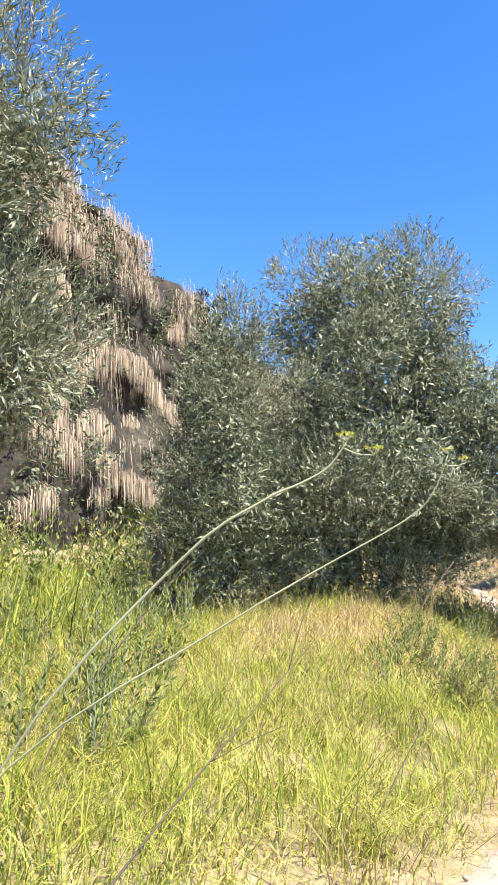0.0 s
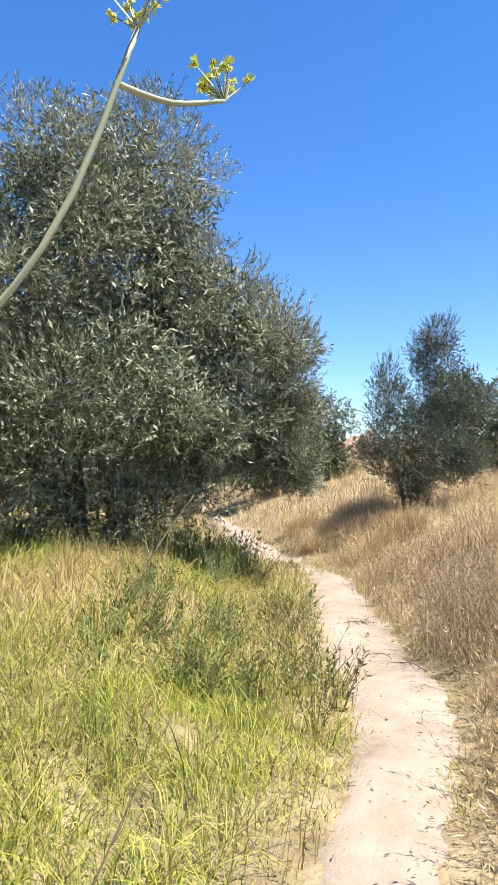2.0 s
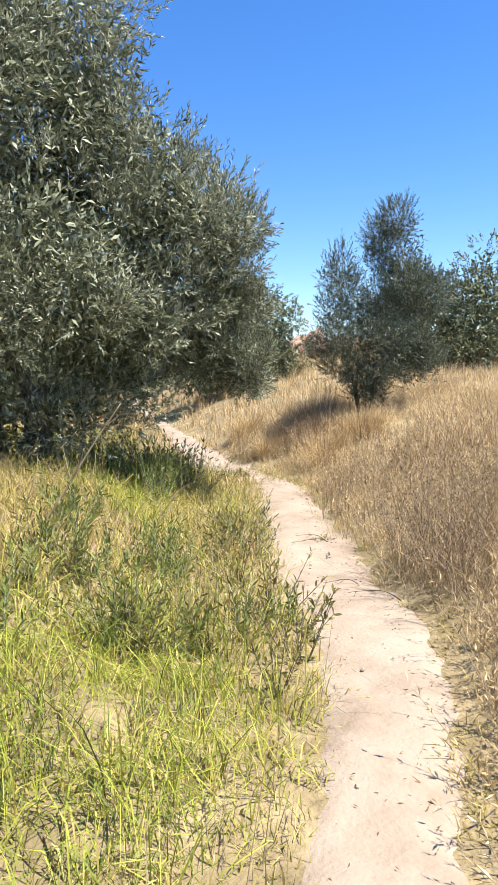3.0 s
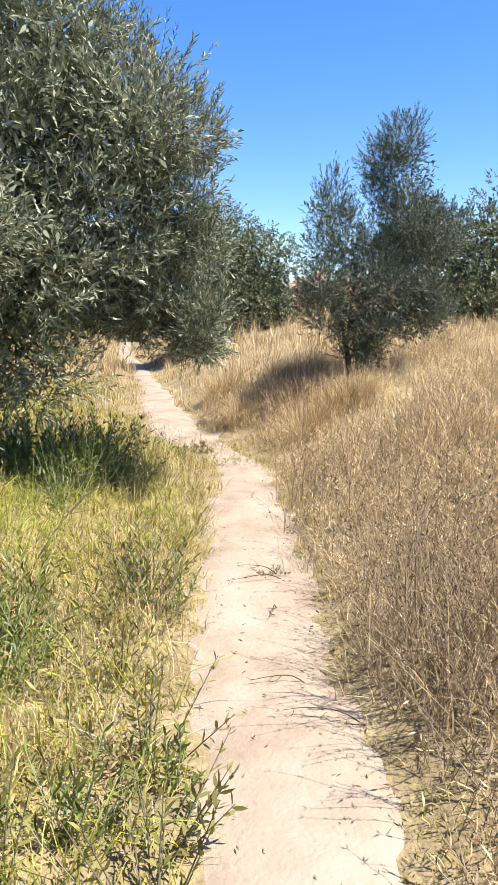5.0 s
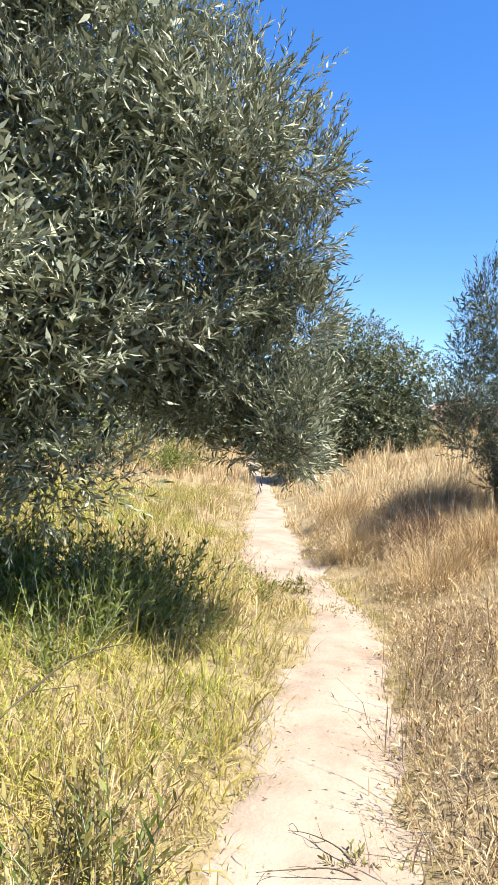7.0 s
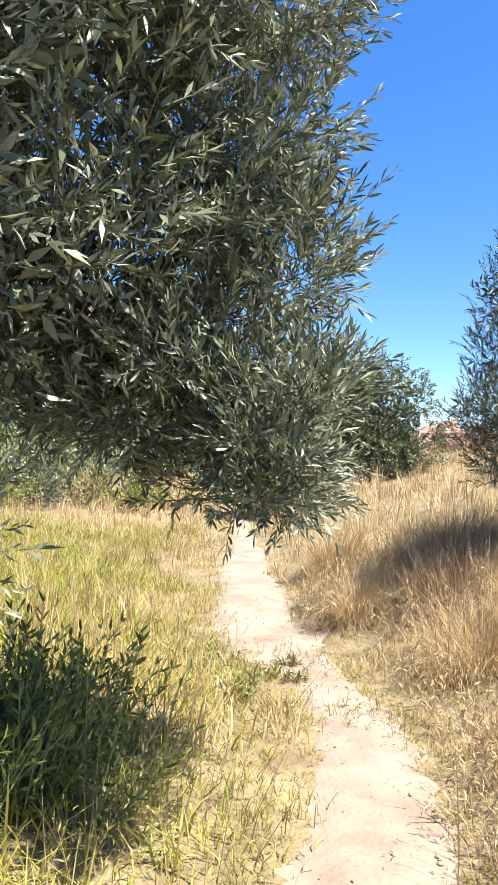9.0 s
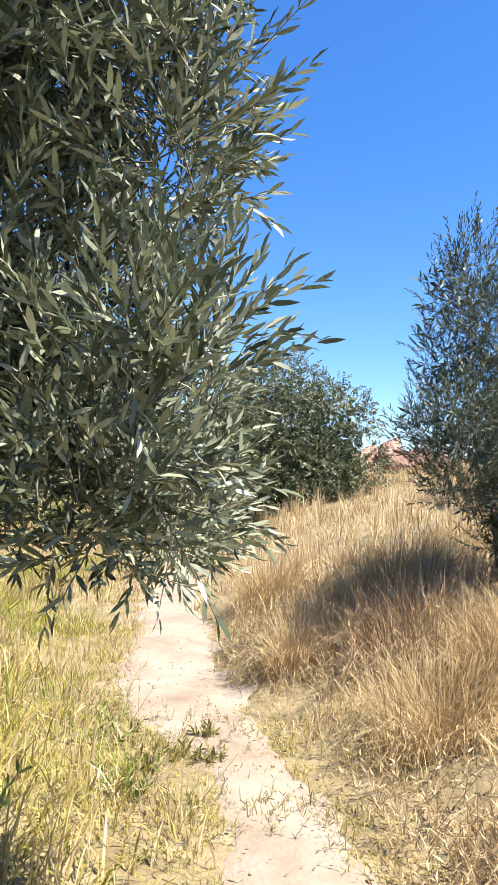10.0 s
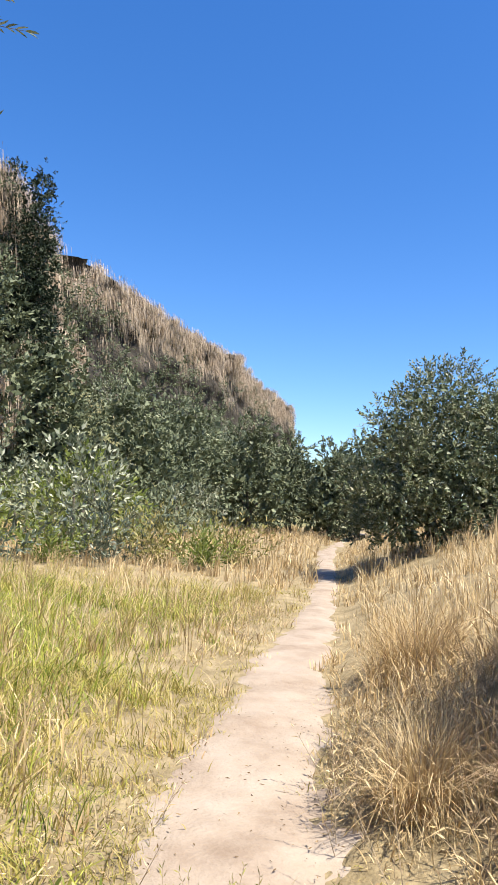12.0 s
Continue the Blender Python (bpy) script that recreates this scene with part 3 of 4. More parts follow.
def slope():
    """Earth apron that the scrub stands on."""
    s = np.linspace(31, 100, 110)
    w = np.linspace(0, 1, 16)
    S, W = np.meshgrid(s, w, indexing="ij")
    X = np.interp(S, RY, RX) + 2.0 + 8.5 * W
    top = 0.4 + 7.0 * smooth(30, 46, S)
    Z = np.maximum(top * (1 - W) ** 1.1, 0) + height(X, S) * W - 0.15 * W + (fbm(X * 0.6, S * 0.6, 91) - 0.47) * 0.6 * (1 - W)
    verts = np.stack([X, S, Z], -1).reshape(-1, 3)
    a, b = S.shape
    i = np.arange(a * b).reshape(a, b)
    faces = np.stack([i[:-1, :-1], i[1:, :-1], i[1:, 1:], i[:-1, 1:]], -1).reshape(-1, 4)
    ob = part("slope", mesh_np("slope", verts, faces, True), M_SLOPE)
    tagged(ob, "dry earth slope at the foot of the escarpment", "slope", kind="structure")
    return S, X, Z


SS, SX, SZ = slope()
rng0 = np.random.default_rng(83)
for i in range(74):
    a, b = rng0.integers(2, 106), rng0.integers(1, 15)
    x, y, z = SX[a, b], SS[a, b], SZ[a, b]
    if i >= 52:
        x, y = rng0.uniform(-7.5, 2.0), rng0.uniform(24, 36)
        z = float(height(x, y))
    r, h = rng0.uniform(0.9, 1.7), rng0.uniform(1.3, 2.6)
    root = empty("shrub", (x, y, z - 0.1), ("bright green leafy bush at the foot of the slope" if i >= 52 and i % 2 else "grey-green scrub bush on the slope below the cliff"), "shrub", "scrub below the cliff")
    rg = np.random.default_rng(300 + i)
    cl = [(0, 0, h * 0.6, r * 0.8, r * 0.8, h * 0.45), (r * 0.4, -r * 0.4, h * 0.4, r * 0.7, r * 0.7, h * 0.4), (-r * 0.3, r * 0.5, h * 0.35, r * 0.7, r * 0.7, h * 0.4)]
    P, U, _ = clump_points(cl, 230, rg, 0.25)
    D = unit(U + np.array([0, 0, 0.5]) + rg.normal(0, 0.4, U.shape))
    part("foliage", leaf_mesh("foliage", *shoots(P, D, 0.36, 6, 0.19, rg, 0.8, 0.36), rg), (M_HERB if i % 2 else M_OLIVE) if i >= 52 else (M_OLIVE_YOUNG, M_SCRUB, M_SCRUB, M_OLIVE)[i % 4], root)
    part("stem", tube("stem", [(0, 0, 0), (0.05, 0.02, h * 0.3), (0.0, 0.1, h * 0.6)], [0.07, 0.05, 0.02], 6, 0.1, i), M_BARK, root)


# ---------------------------------------------------------------- grasses
def blades(name, X, Y, H, W, lean, way, material, label, rng, category="grass", curl=0.5, sink=0.02):
    """Grass as tapering bent blades rooted on the land."""
    n = len(X)
    R = np.stack([X, Y, height(X, Y) - sink], 1)
    o = np.stack([np.cos(way), np.sin(way), np.zeros(n)], 1)
    f = rng.uniform(0, math.tau, n)
    s = np.stack([np.cos(f), np.sin(f), np.zeros(n)], 1)
    z = np.array([0, 0, 1.0])
    H, W = H[:, None] * 1.12, W[:, None]
    row, at = [R], R
    for k in (0.25, 0.45 + 0.5 * curl, 0.6 + 1.1 * curl):
        bend = np.clip(lean * k, 0, 2.2)[:, None]
        at = at + H / 3 * (o * np.sin(bend) + z * np.cos(bend))
        row.append(at)
    V = np.stack([R - s * W, R + s * W, row[1] + s * W, row[1] - s * W, row[2] + s * W * 0.75, row[2] - s * W * 0.75, row[3]], 1).reshape(-1, 3)
    k = np.arange(n)[:, None] * 7
    F = np.concatenate([k + [0, 1, 2], k + [0, 2, 3], k + [3, 2, 4], k + [3, 4, 5], k + [5, 4, 6]], 1).reshape(-1, 3)
    ob = part(name, mesh_np(name, V, F), material)
    return tagged(ob, label, category, kind="stuff")


def field(x0, x1, y0, y1, per_m2, rng, test, clump=0.05, size=9):
    """Roots in tufts over a rectangle where test(x, y, d) gives the chance of a tuft."""
    n = int((x1 - x0) * (y1 - y0) * per_m2 / size)
    cx, cy = rng.uniform(x0, x1, n), rng.uniform(y0, y1, n)
    rim = np.minimum(np.minimum(cx - x0, x1 - cx), np.minimum(cy - y0, y1 - cy))
    soft = min(1.3, 0.14 * min(x1 - x0, y1 - y0))
    keep = rng.random(n) < test(cx, cy, cx - path_x(cy)) * smooth(0, soft, rim + (fbm(cx * 1.5, cy * 1.5, 3) - 0.47) * soft)
    cx, cy = cx[keep], cy[keep]
    m = len(cx) * size
    tuft = np.repeat(np.arange(len(cx)), size)
    return cx[tuft] + rng.normal(0, clump, m), cy[tuft] + rng.normal(0, clump, m), tuft, len(cx)


def straw_patch(x, y):
    r = np.hypot((x - 1.5) / 1.9, (y - 7.7) / 1.7) + (fbm(x * 1.3, y * 1.3, 101) - 0.47) * 1.2
    return smooth(1.05, 0.55, r)


def sward(name, area, per_m2, test, hmin, hmax, width, lean, material, label, seed, clump=0.05, size=9, swirl=1.0, base_way=0.0, curl=0.5, tall=None, wild=0.3, splay=0.55):
    rng = np.random.default_rng(seed)
    x, y, tuft, nt = field(*area, per_m2, rng, test, clump, size)
    n = len(x)
    hh = hmin + (hmax - hmin) * fbm(x * 0.8, y * 0.8, seed)
    hh = hh * rng.uniform(0.5, 1.25, n)
    if tall is not None:
        hh = hh * tall(x, y, x - path_x(y))
    way = base_way + (fbm(x * 0.7, y * 0.7, seed + 5) - 0.47) * 14 * swirl + rng.normal(0, 0.6, nt)[tuft] + rng.normal(0, 0.35, n)
    mx = np.bincount(tuft, x, nt) / size
    my = np.bincount(tuft, y, nt) / size
    way = np.where(rng.random(n) < splay, np.arctan2(y - my[tuft], x - mx[tuft]) + rng.normal(0, 0.4, n), way)
    hh = hh * rng.uniform(0.55, 1.4, nt)[tuft]
    way = np.where(rng.random(n) < wild, rng.uniform(0, math.tau, n), way)
    ln = np.abs(lean + rng.normal(0, 0.45, nt)[tuft] + rng.normal(0, 0.4, n))
    blades(name, x, y, hh, width * rng.uniform(0.6, 1.4, n), ln, way, material, label, rng, curl=curl)


edging = lambda x, y, d: smooth(0.55, 0.9, np.abs(d) / path_w(y)) * smooth(2.0, 1.3, np.abs(d) / path_w(y))
verge = lambda x, y, d: smooth(1.35, 0.8, path_w(y) * (0.8 + 0.6 * fbm(x * 2.2, y * 2.2, 88)) / np.maximum(np.abs(d), 0.02))
# lush meadow beside the path
sward("meadow_grass", (-4.6, 4.6, -0.4, 11.8), 1250, lambda x, y, d: (d < -0.25) * smooth(-0.35, -0.8, d - 0.3 * (fbm(x, y, 7) - 0.5)) * (1 - 0.93 * straw_patch(x, y)) * (1 - 0.8 * smooth(9.0, 11.5, y)),
      0.1, 0.5, 0.0022, 1.4, M_GREEN, "matted fresh yellow-green meadow grass", 11, clump=0.08, size=18, curl=0.75)
sward("flattened_grass", (-4.2, 4.4, 0.0, 13.5), 340, lambda x, y, d: (d < -0.3) * smooth(-0.35, -0.7, d), 0.12, 0.32, 0.0042, 2.0, M_VERGE, "flattened yellowing thatch under the meadow grass", 111, clump=0.1, size=14)
sward("meadow_grass", (-8, -1.0, 3, 17), 110, lambda x, y, d: (d < -4.5) * 0.9, 0.25, 0.9, 0.006, 0.6, M_GREEN, "tall rank green grass at the back of the meadow", 12)
sward("yellow_grass", (-5.0, 5.4, -0.6, 12.2), 620, lambda x, y, d: (d < 0) * verge(x, y, d) * np.clip(0.25 + straw_patch(x, y) * 1.1 + smooth(-1.3, -0.4, d) * 0.8, 0, 1),
      0.05, 0.38, 0.0026, 1.1, M_VERGE, "yellowing low grass along the path's edge", 13, tall=lambda x, y, d: 0.45 + 0.55 * smooth(0.3, 1.0, np.abs(d)))
sward("yellow_grass", (-4.0, 8.0, 9.8, 23.5), 300, lambda x, y, d: (d < 0) * verge(x, y, d) * 0.9,
      0.08, 0.36, 0.0034, 1.2, M_VERGE, "yellow dry meadow grass beyond the olive tree", 14, clump=0.07, size=16, tall=lambda x, y, d: 0.4 + 0.6 * smooth(0.3, 1.2, np.abs(d)))
sward("yellow_grass", (2.0, 5.2, 10.8, 16.2), 620, lambda x, y, d: (d < 0) * verge(x, y, d), 0.08, 0.34, 0.0026, 1.3, M_VERGE, "dense yellow-green grass beside the path", 121, clump=0.08, size=16, tall=lambda x, y, d: 0.4 + 0.6 * smooth(0.3, 1.2, np.abs(d)))
sward("meadow_grass", (1.8, 4.4, 10.8, 15.5), 420, lambda x, y, d: (d < -0.6) * smooth(0.4, 0.55, fbm(x * 0.9, y * 0.9, 123)), 0.1, 0.36, 0.0024, 1.4, M_GREEN, "fresh green grass among the dry stems", 122, clump=0.08, size=16)
sward("straw_grass", (-4.0, 8.0, 9.8, 26), 85, lambda x, y, d: (d < 0) * verge(x, y, d) * smooth(0.3, 0.6, fbm(x * 0.6, y * 0.6, 55) + 0.1),
      0.15, 0.5, 0.0045, 0.6, M_STRAW, "straw-coloured dead grass in the meadow", 15, tall=lambda x, y, d: 0.4 + 0.6 * smooth(0.3, 1.2, np.abs(d)))
sward("meadow_grass", (-3.5, 5.5, 9.5, 21), 480, lambda x, y, d: (d < -0.7) * smooth(-0.7, -2.2, d) * smooth(0.35, 0.6, fbm(x * 0.5, y * 0.5, 58) + 0.2), 0.12, 0.42, 0.0034, 1.4, M_GREEN, "green grass in the meadow beyond the olive", 16)


def dead_weeds(name, area, count, test, hmin, hmax, leaf, material, label, seed, per=11):
    """Tangled dead weeds: thin stems set with small dry leaves and husks."""
    rng = np.random.default_rng(seed)
    x, y = rng.uniform(area[0], area[1], count), rng.uniform(area[2], area[3], count)
    k = rng.random(count) < test(x, y, x - path_x(y))
    x, y = x[k], y[k]
    n = len(x)
    P = np.stack([x, y, height(x, y) - 0.01], 1)
    D = unit(np.stack([rng.normal(0, 0.5, n), rng.normal(0, 0.5, n), np.ones(n)], 1))
    ln = rng.uniform(hmin, hmax, n)
    q = shoots(P + D * (ln * 0.2)[:, None], D, ln * 0.85, per, leaf, rng, 1.0, 0.17)
    tagged(part(name, leaf_mesh(name, *q, rng), material), label, "dead weeds", kind="stuff")
    tagged(part(name + "_stems", twig_mesh(name + "_stems", P, P + D * ln[:, None], 0.0022, rng), M_STALK), "thin stems of dead weeds", "dead weeds", kind="stuff")


near_bank = lambda x, y, d: (d > 0.4) * (d < 5.5) * smooth(0.36, 0.56, fbm(x * 0.8 + 2, y * 0.8, 61))
dead_weeds("dead_weeds", (1.5, 9.5, 3.0, 14.5), 21000, near_bank, 0.15, 0.42, 0.042, M_STRAW, "tangled straw-coloured dead weeds on the bank", 62)
dead_weeds("brown_weeds", (1.5, 9.5, 3.0, 15), 3200, lambda x, y, d: (d > 0.4) * (d < 5.0) * smooth(0.44, 0.58, fbm(x * 0.55 + 9, y * 0.55, 57) + 0.1 * smooth(2.2, 0.6, d)), 0.25, 0.65, 0.022, M_BROWN, "tangled brown dead weeds on the bank", 63)
dead_weeds("meadow_flecks", (-3, 4.2, 1.5, 11), 5200, lambda x, y, d: (d < -0.35) * smooth(0.36, 0.6, fbm(x * 0.7, y * 0.7, 66)), 0.15, 0.45, 0.03, M_VERGE, "yellowing seed stalks among the meadow grass", 64, 9)
dead_weeds("meadow_flecks", (-3, 5.5, 11, 20), 4200, lambda x, y, d: (d < -0.3) * smooth(0.4, 0.6, fbm(x * 0.7, y * 0.7, 67)), 0.15, 0.4, 0.035, M_STRAW, "dry seed stalks in the meadow beyond the olive", 65, 9)
dead_weeds("twiggy_weeds", (2.2, 7.5, 3.6, 12.5), 3800, lambda x, y, d: (d > 0.45) * (d < 2.0) * smooth(11.5, 8.5, y) * smooth(0.40, 0.55, fbm(x * 0.7 + 4, y * 0.5, 69) + 0.08 * smooth(9.5, 7.0, y)), 0.25, 0.62, 0.028, M_TWIGGY, "dark twiggy dead weeds crowding the path", 70, 12)
tall_stalks = lambda x, y, d: smooth(1.0, 0.3, np.hypot((x - 3.75) / 0.75, (y - 6.4) / 1.0) + (fbm(x * 2, y * 2, 141) - 0.47) * 0.8) * (d > 0.42)
dead_weeds("tall_dead_weeds", (2.6, 4.9, 5.2, 8.3), 2600, tall_stalks, 0.4, 0.85, 0.026, M_TWIGGY, "tall dark brown dead weeds crowding the path", 142, 12)
sward("verge_grass", (0.4, 5.6, 2.4, 16), 2600, lambda x, y, d: edging(x, y, d) * smooth(0.32, 0.5, fbm(x * 2, y * 2, 93)), 0.015, 0.1, 0.0022, 1.3, M_VERGE, "short yellow grass creeping over the path's edge", 94, clump=0.04, size=14)
sward("straw_grass", (-1.2, 3.6, 5.4, 9.8), 800, lambda x, y, d: (d < -0.5) * straw_patch(x, y), 0.12, 0.4, 0.0022, 1.1, M_STRAW, "flattened straw patch in the meadow", 95, clump=0.07, size=16)
sward("verge_grass", (4.0, 5.5, 11.2, 12.7), 1500, lambda x, y, d: (np.abs(d) < 0.7) * smooth(0.38, 0.5, fbm(x * 2.4, y * 2.4, 97)), 0.02, 0.13, 0.0024, 1.0, M_VERGE, "low yellow grass grown across the sand", 98, clump=0.05, size=14)
dead_weeds("path_weeds", (4.0, 5.2, 11.0, 12.7), 260, lambda x, y, d: (d < 0.35) * smooth(0.4, 0.5, fbm(x * 2.4, y * 2.4, 97)), 0.05, 0.16, 0.03, M_HERB_DRY, "small withered weeds grown across the sand", 99, 8)
# dry bank
sward("bank_grass", (-0.4, 10.6, 0.8, 16.8), 680, lambda x, y, d: (d > 0) * verge(x, y, d) * (d < 6.5),
      0.08, 0.42, 0.0026, 1.15, M_STRAW, "tan dead grass covering the bank", 17, base_way=2.6, swirl=1.0, clump=0.08, size=22, wild=0.5, tall=lambda x, y, d: (0.35 + 0.75 * smooth(0.3, 1.1, d)) * (0.45 + 1.2 * fbm(x * 1.7, y * 1.7, 131)))
sward("bank_stalks", (1.2, 9.5, 3.0, 16), 220, lambda x, y, d: (d > 0.35) * smooth(12.5, 10.0, y) * (d < 4.5) * smooth(0.42, 0.56, fbm(x * 0.55 + 9, y * 0.55, 57) + 0.10 * smooth(2.2, 0.6, d)),
      0.18, 0.5, 0.002, 0.8, M_BROWN, "brown dead weed stalks on the bank", 18, clump=0.09, size=12, swirl=1.0)
sward("bank_grass", (4.6, 21, 13.4, 37), 95, lambda x, y, d: (d > 0) * verge(x, y, d) * (d < 12),
      0.12, 0.5, 0.006, 0.5, M_STRAW, "tan dead grass on the farther bank", 19, base_way=2.6, swirl=0.6, tall=lambda x, y, d: 0.5 + 0.6 * smooth(0.3, 1.3, d))
sward("straw_grass", (-5, 16, 22.5, 56), 42, lambda x, y, d: (d < 0) * verge(x, y, d), 0.2, 0.5, 0.01, 0.5, M_STRAW, "straw-coloured dead grass farther on", 23)


def tussock(x, y, r, h, n, material, label, seed, lean=0.95, width=0.0019):
    rng = np.random.default_rng(seed)
    a, q = rng.uniform(0, math.tau, n), r * np.sqrt(rng.random(n))
    X, Y = x + np.cos(a) * q * 0.6, y + np.sin(a) * q * 0.6
    blades("tussock", X, Y, h * rng.uniform(0.5, 1.15, n), width * rng.uniform(0.6, 1.4, n), np.abs(rng.normal(lean, 0.5, n)) * (0.4 + q / r), a + rng.normal(0, 0.9, n), material, label, rng, "grass tussock", 0.85)


for i, (x, y, r, h, n) in enumerate(((6.1, 12.7, 0.6, 0.5, 1900), (5.75, 11.7, 0.55, 0.45, 1600), (6.5, 13.6, 0.7, 0.6, 2200), (6.4, 11.9, 0.6, 0.5, 1800), (5.5, 13.2, 0.3, 0.45, 900), (6.1, 15.5, 0.5, 0.6, 1500))):
    tussock(x, y, r, h, n, M_BROWN if i == 0 else M_STRAW, "coarse dry grass tussock on the bank", 400 + i)


# ---------------------------------------------------------------- herbs and weeds
def herb(name, x, y, h, n_stems, leaf, material, label, seed, category="weed", spread=0.35, per=12, aspect=0.28, group=""):
    """Leafy upright stems from one root."""
    rng = np.random.default_rng(seed)
    root = empty(name, (x, y, float(height(x, y)) - 0.02), label, category, group)
    a = rng.uniform(0, math.tau, n_stems)
    o = spread * rng.random(n_stems)
    D = unit(np.stack([np.cos(a) * o * 1.6, np.sin(a) * o * 1.6, np.ones(n_stems)], 1))
    P = np.stack([np.cos(a) * o * h * 0.35, np.sin(a) * o * h * 0.35, np.zeros(n_stems)], 1)
    ln = h * rng.uniform(0.55, 1.1, n_stems)
    part("foliage", leaf_mesh("foliage", *shoots(P, D, ln, per, leaf, rng, 0.95, aspect), rng, True), material, root)
    for k in range(n_stems):
        part("stem", twig_mesh("stem", P[k:k + 1], P[k:k + 1] + D[k:k + 1] * ln[k], 0.004, rng), M_FENNEL if material is M_HERB else M_TWIG, root)
    return root


rng1 = np.random.default_rng(500)
for i in range(46):
    x, y = rng1.uniform(-3.4, -0.5), rng1.uniform(3.6, 8.5)
    herb("weed", x, y, rng1.uniform(0.4, 0.85), 15, 0.06, M_HERB, "tall leafy green weed in the meadow", 510 + i, group="meadow weeds", per=18, aspect=0.22)
for i in range(30):
    y = rng1.uniform(6.0, 8.3)
    x = float(path_x(y)) - rng1.uniform(0.45, 1.9)
    herb("weed", x, y, rng1.uniform(0.25, 0.45), 13, 0.052, M_HERB if i % 3 else M_HERB_DRY, "leafy green weed beside the path", 600 + i, group="path-side weeds", per=18, aspect=0.2, spread=0.6)
for i, (x, y, h, m) in enumerate(((2.43, 5.83, 0.42, M_HERB_DRY), (2.50, 6.05, 0.36, M_HERB_DRY), (2.62, 6.3, 0.28, M_HERB), (2.2, 5.6, 0.3, M_HERB_DRY), (4.3, 11.9, 0.13, M_HERB_DRY),
                                  (4.5, 12.1, 0.12, M_HERB_DRY), (4.62, 12.0, 0.1, M_HERB_DRY), (4.2, 11.6, 0.2, M_HERB), (4.1, 12.3, 0.25, M_HERB), (4.7, 12.35, 0.1, M_HERB_DRY))):
    herb("weed", x, y, h, 9, 0.045, m, "straggling half-withered weed at the path's edge", 700 + i, spread=0.7, group="path-edge weeds")
for i in range(58):
    x, y = (rng1.uniform(0.0, 3.0), rng1.uniform(9.3, 10.9)) if i < 26 else (rng1.uniform(2.0, 3.35), rng1.uniform(9.85, 11.1))
    herb("weed", x, y, rng1.uniform(0.35, 0.7), 13, 0.055, M_HERB, "leafy weed in the shade of the olive", 1720 + i, group="shade weeds", per=18, aspect=0.24, spread=0.6)
for i in range(44):
    y = rng1.uniform(9.5, 17)
    x = rng1.uniform(-7.5, -1.6) - 0.1 * (y - 9)
    herb("weed", x, y, rng1.uniform(0.9, 1.5), 14, 0.12, M_HERB if i % 2 else M_HERB_DRY, "tall leafy weed at the back of the meadow", 800 + i, group="back weeds", per=16)
for i, (x, y) in enumerate(((4.3, 25.5), (3.4, 25.0), (2.4, 24.5), (1.4, 24.0), (5.0, 27.0), (0.5, 23.0), (-0.6, 22.0))):
    herb("bush", x, y, 1.0 + 0.25 * (i % 3), 46, 0.15, (M_HERB, M_HERB_DRY, M_OLIVE_YOUNG)[i % 3], "bright green leafy bush at the edge of the dry meadow", 760 + i, "bush", 0.8, 16, 0.25, "green bushes")


def fennel(pts, umbels, seed, label):
    """A leaning stem with side stems that end in flat flower heads."""
    rng = np.random.default_rng(seed)
    x, y = pts[0][:2]
    z = float(height(x, y)) - 0.03
    root = empty("fennel", (x, y, z), label, "wild fennel", "wild fennel")
    o = Vector((x, y, z))
    rel = [Vector((0, 0, 0))] + [Vector(p) - o for p in pts[1:]]
    t, m = rel[-1], rel[-2]
    part("stem", tube("stem", rel, [0.0036 - 0.002 * i / (len(rel) - 1) for i in range(len(rel))], 6, 0.05, seed), M_FENNEL, root)
    for k in range(umbels):
        e = t + Vector((rng.uniform(0.03, 0.06), rng.uniform(-0.02, 0.02), rng.uniform(-0.05, -0.02))) if k else t
        if k:
            f = m * 0.25 + t * 0.75
            part("branch", tube("branch", [f, f * 0.5 + e * 0.5 + Vector((0, 0, -0.006)), e], [0.002, 0.0017, 0.0013], 5, 0.05, seed + k), M_FENNEL, root)
        head = np.array(e)
        n = 14
        a, q = rng.uniform(0, math.tau, n), 0.022 * np.sqrt(rng.random(n))
        tips = head + np.stack([np.cos(a) * q, np.sin(a) * q, 0.02 - q * 0.25], 1)
        um = part("umbel", twig_mesh("umbel", np.repeat(head[None], n, 0), tips, 0.0009, rng), M_FENNEL, root, "yellow fennel flower head")
        um["kind"] = "stuff"
        P = np.repeat(tips, 9, 0)
        tagged(part("floret_cluster", leaf_mesh("floret_cluster", P, unit(rng.normal(size=(len(P), 3)) + np.array([0, 0, 0.8])), 0.005, 0.0035, rng), M_UMBEL, um), kind="stuff")
    return root


fennel([(-1.0, 2.45, 0), (-0.55, 2.43, 0.62), (0.05, 2.4, 1.05), (0.31, 2.39, 1.22), (0.56, 2.37, 1.375), (0.64, 2.35, 1.455), (0.685, 2.34, 1.575)], 2, 801, "leaning pale green fennel stem with small yellow flower heads")
fennel([(-0.7, 1.8, 0), (-0.35, 1.77, 0.8), (0.0, 1.75, 1.25), (0.165, 1.75, 1.382), (0.247, 1.75, 1.425), (0.302, 1.75, 1.461), (0.338, 1.75, 1.515)], 2, 802, "leaning fennel stem with yellow flower heads")


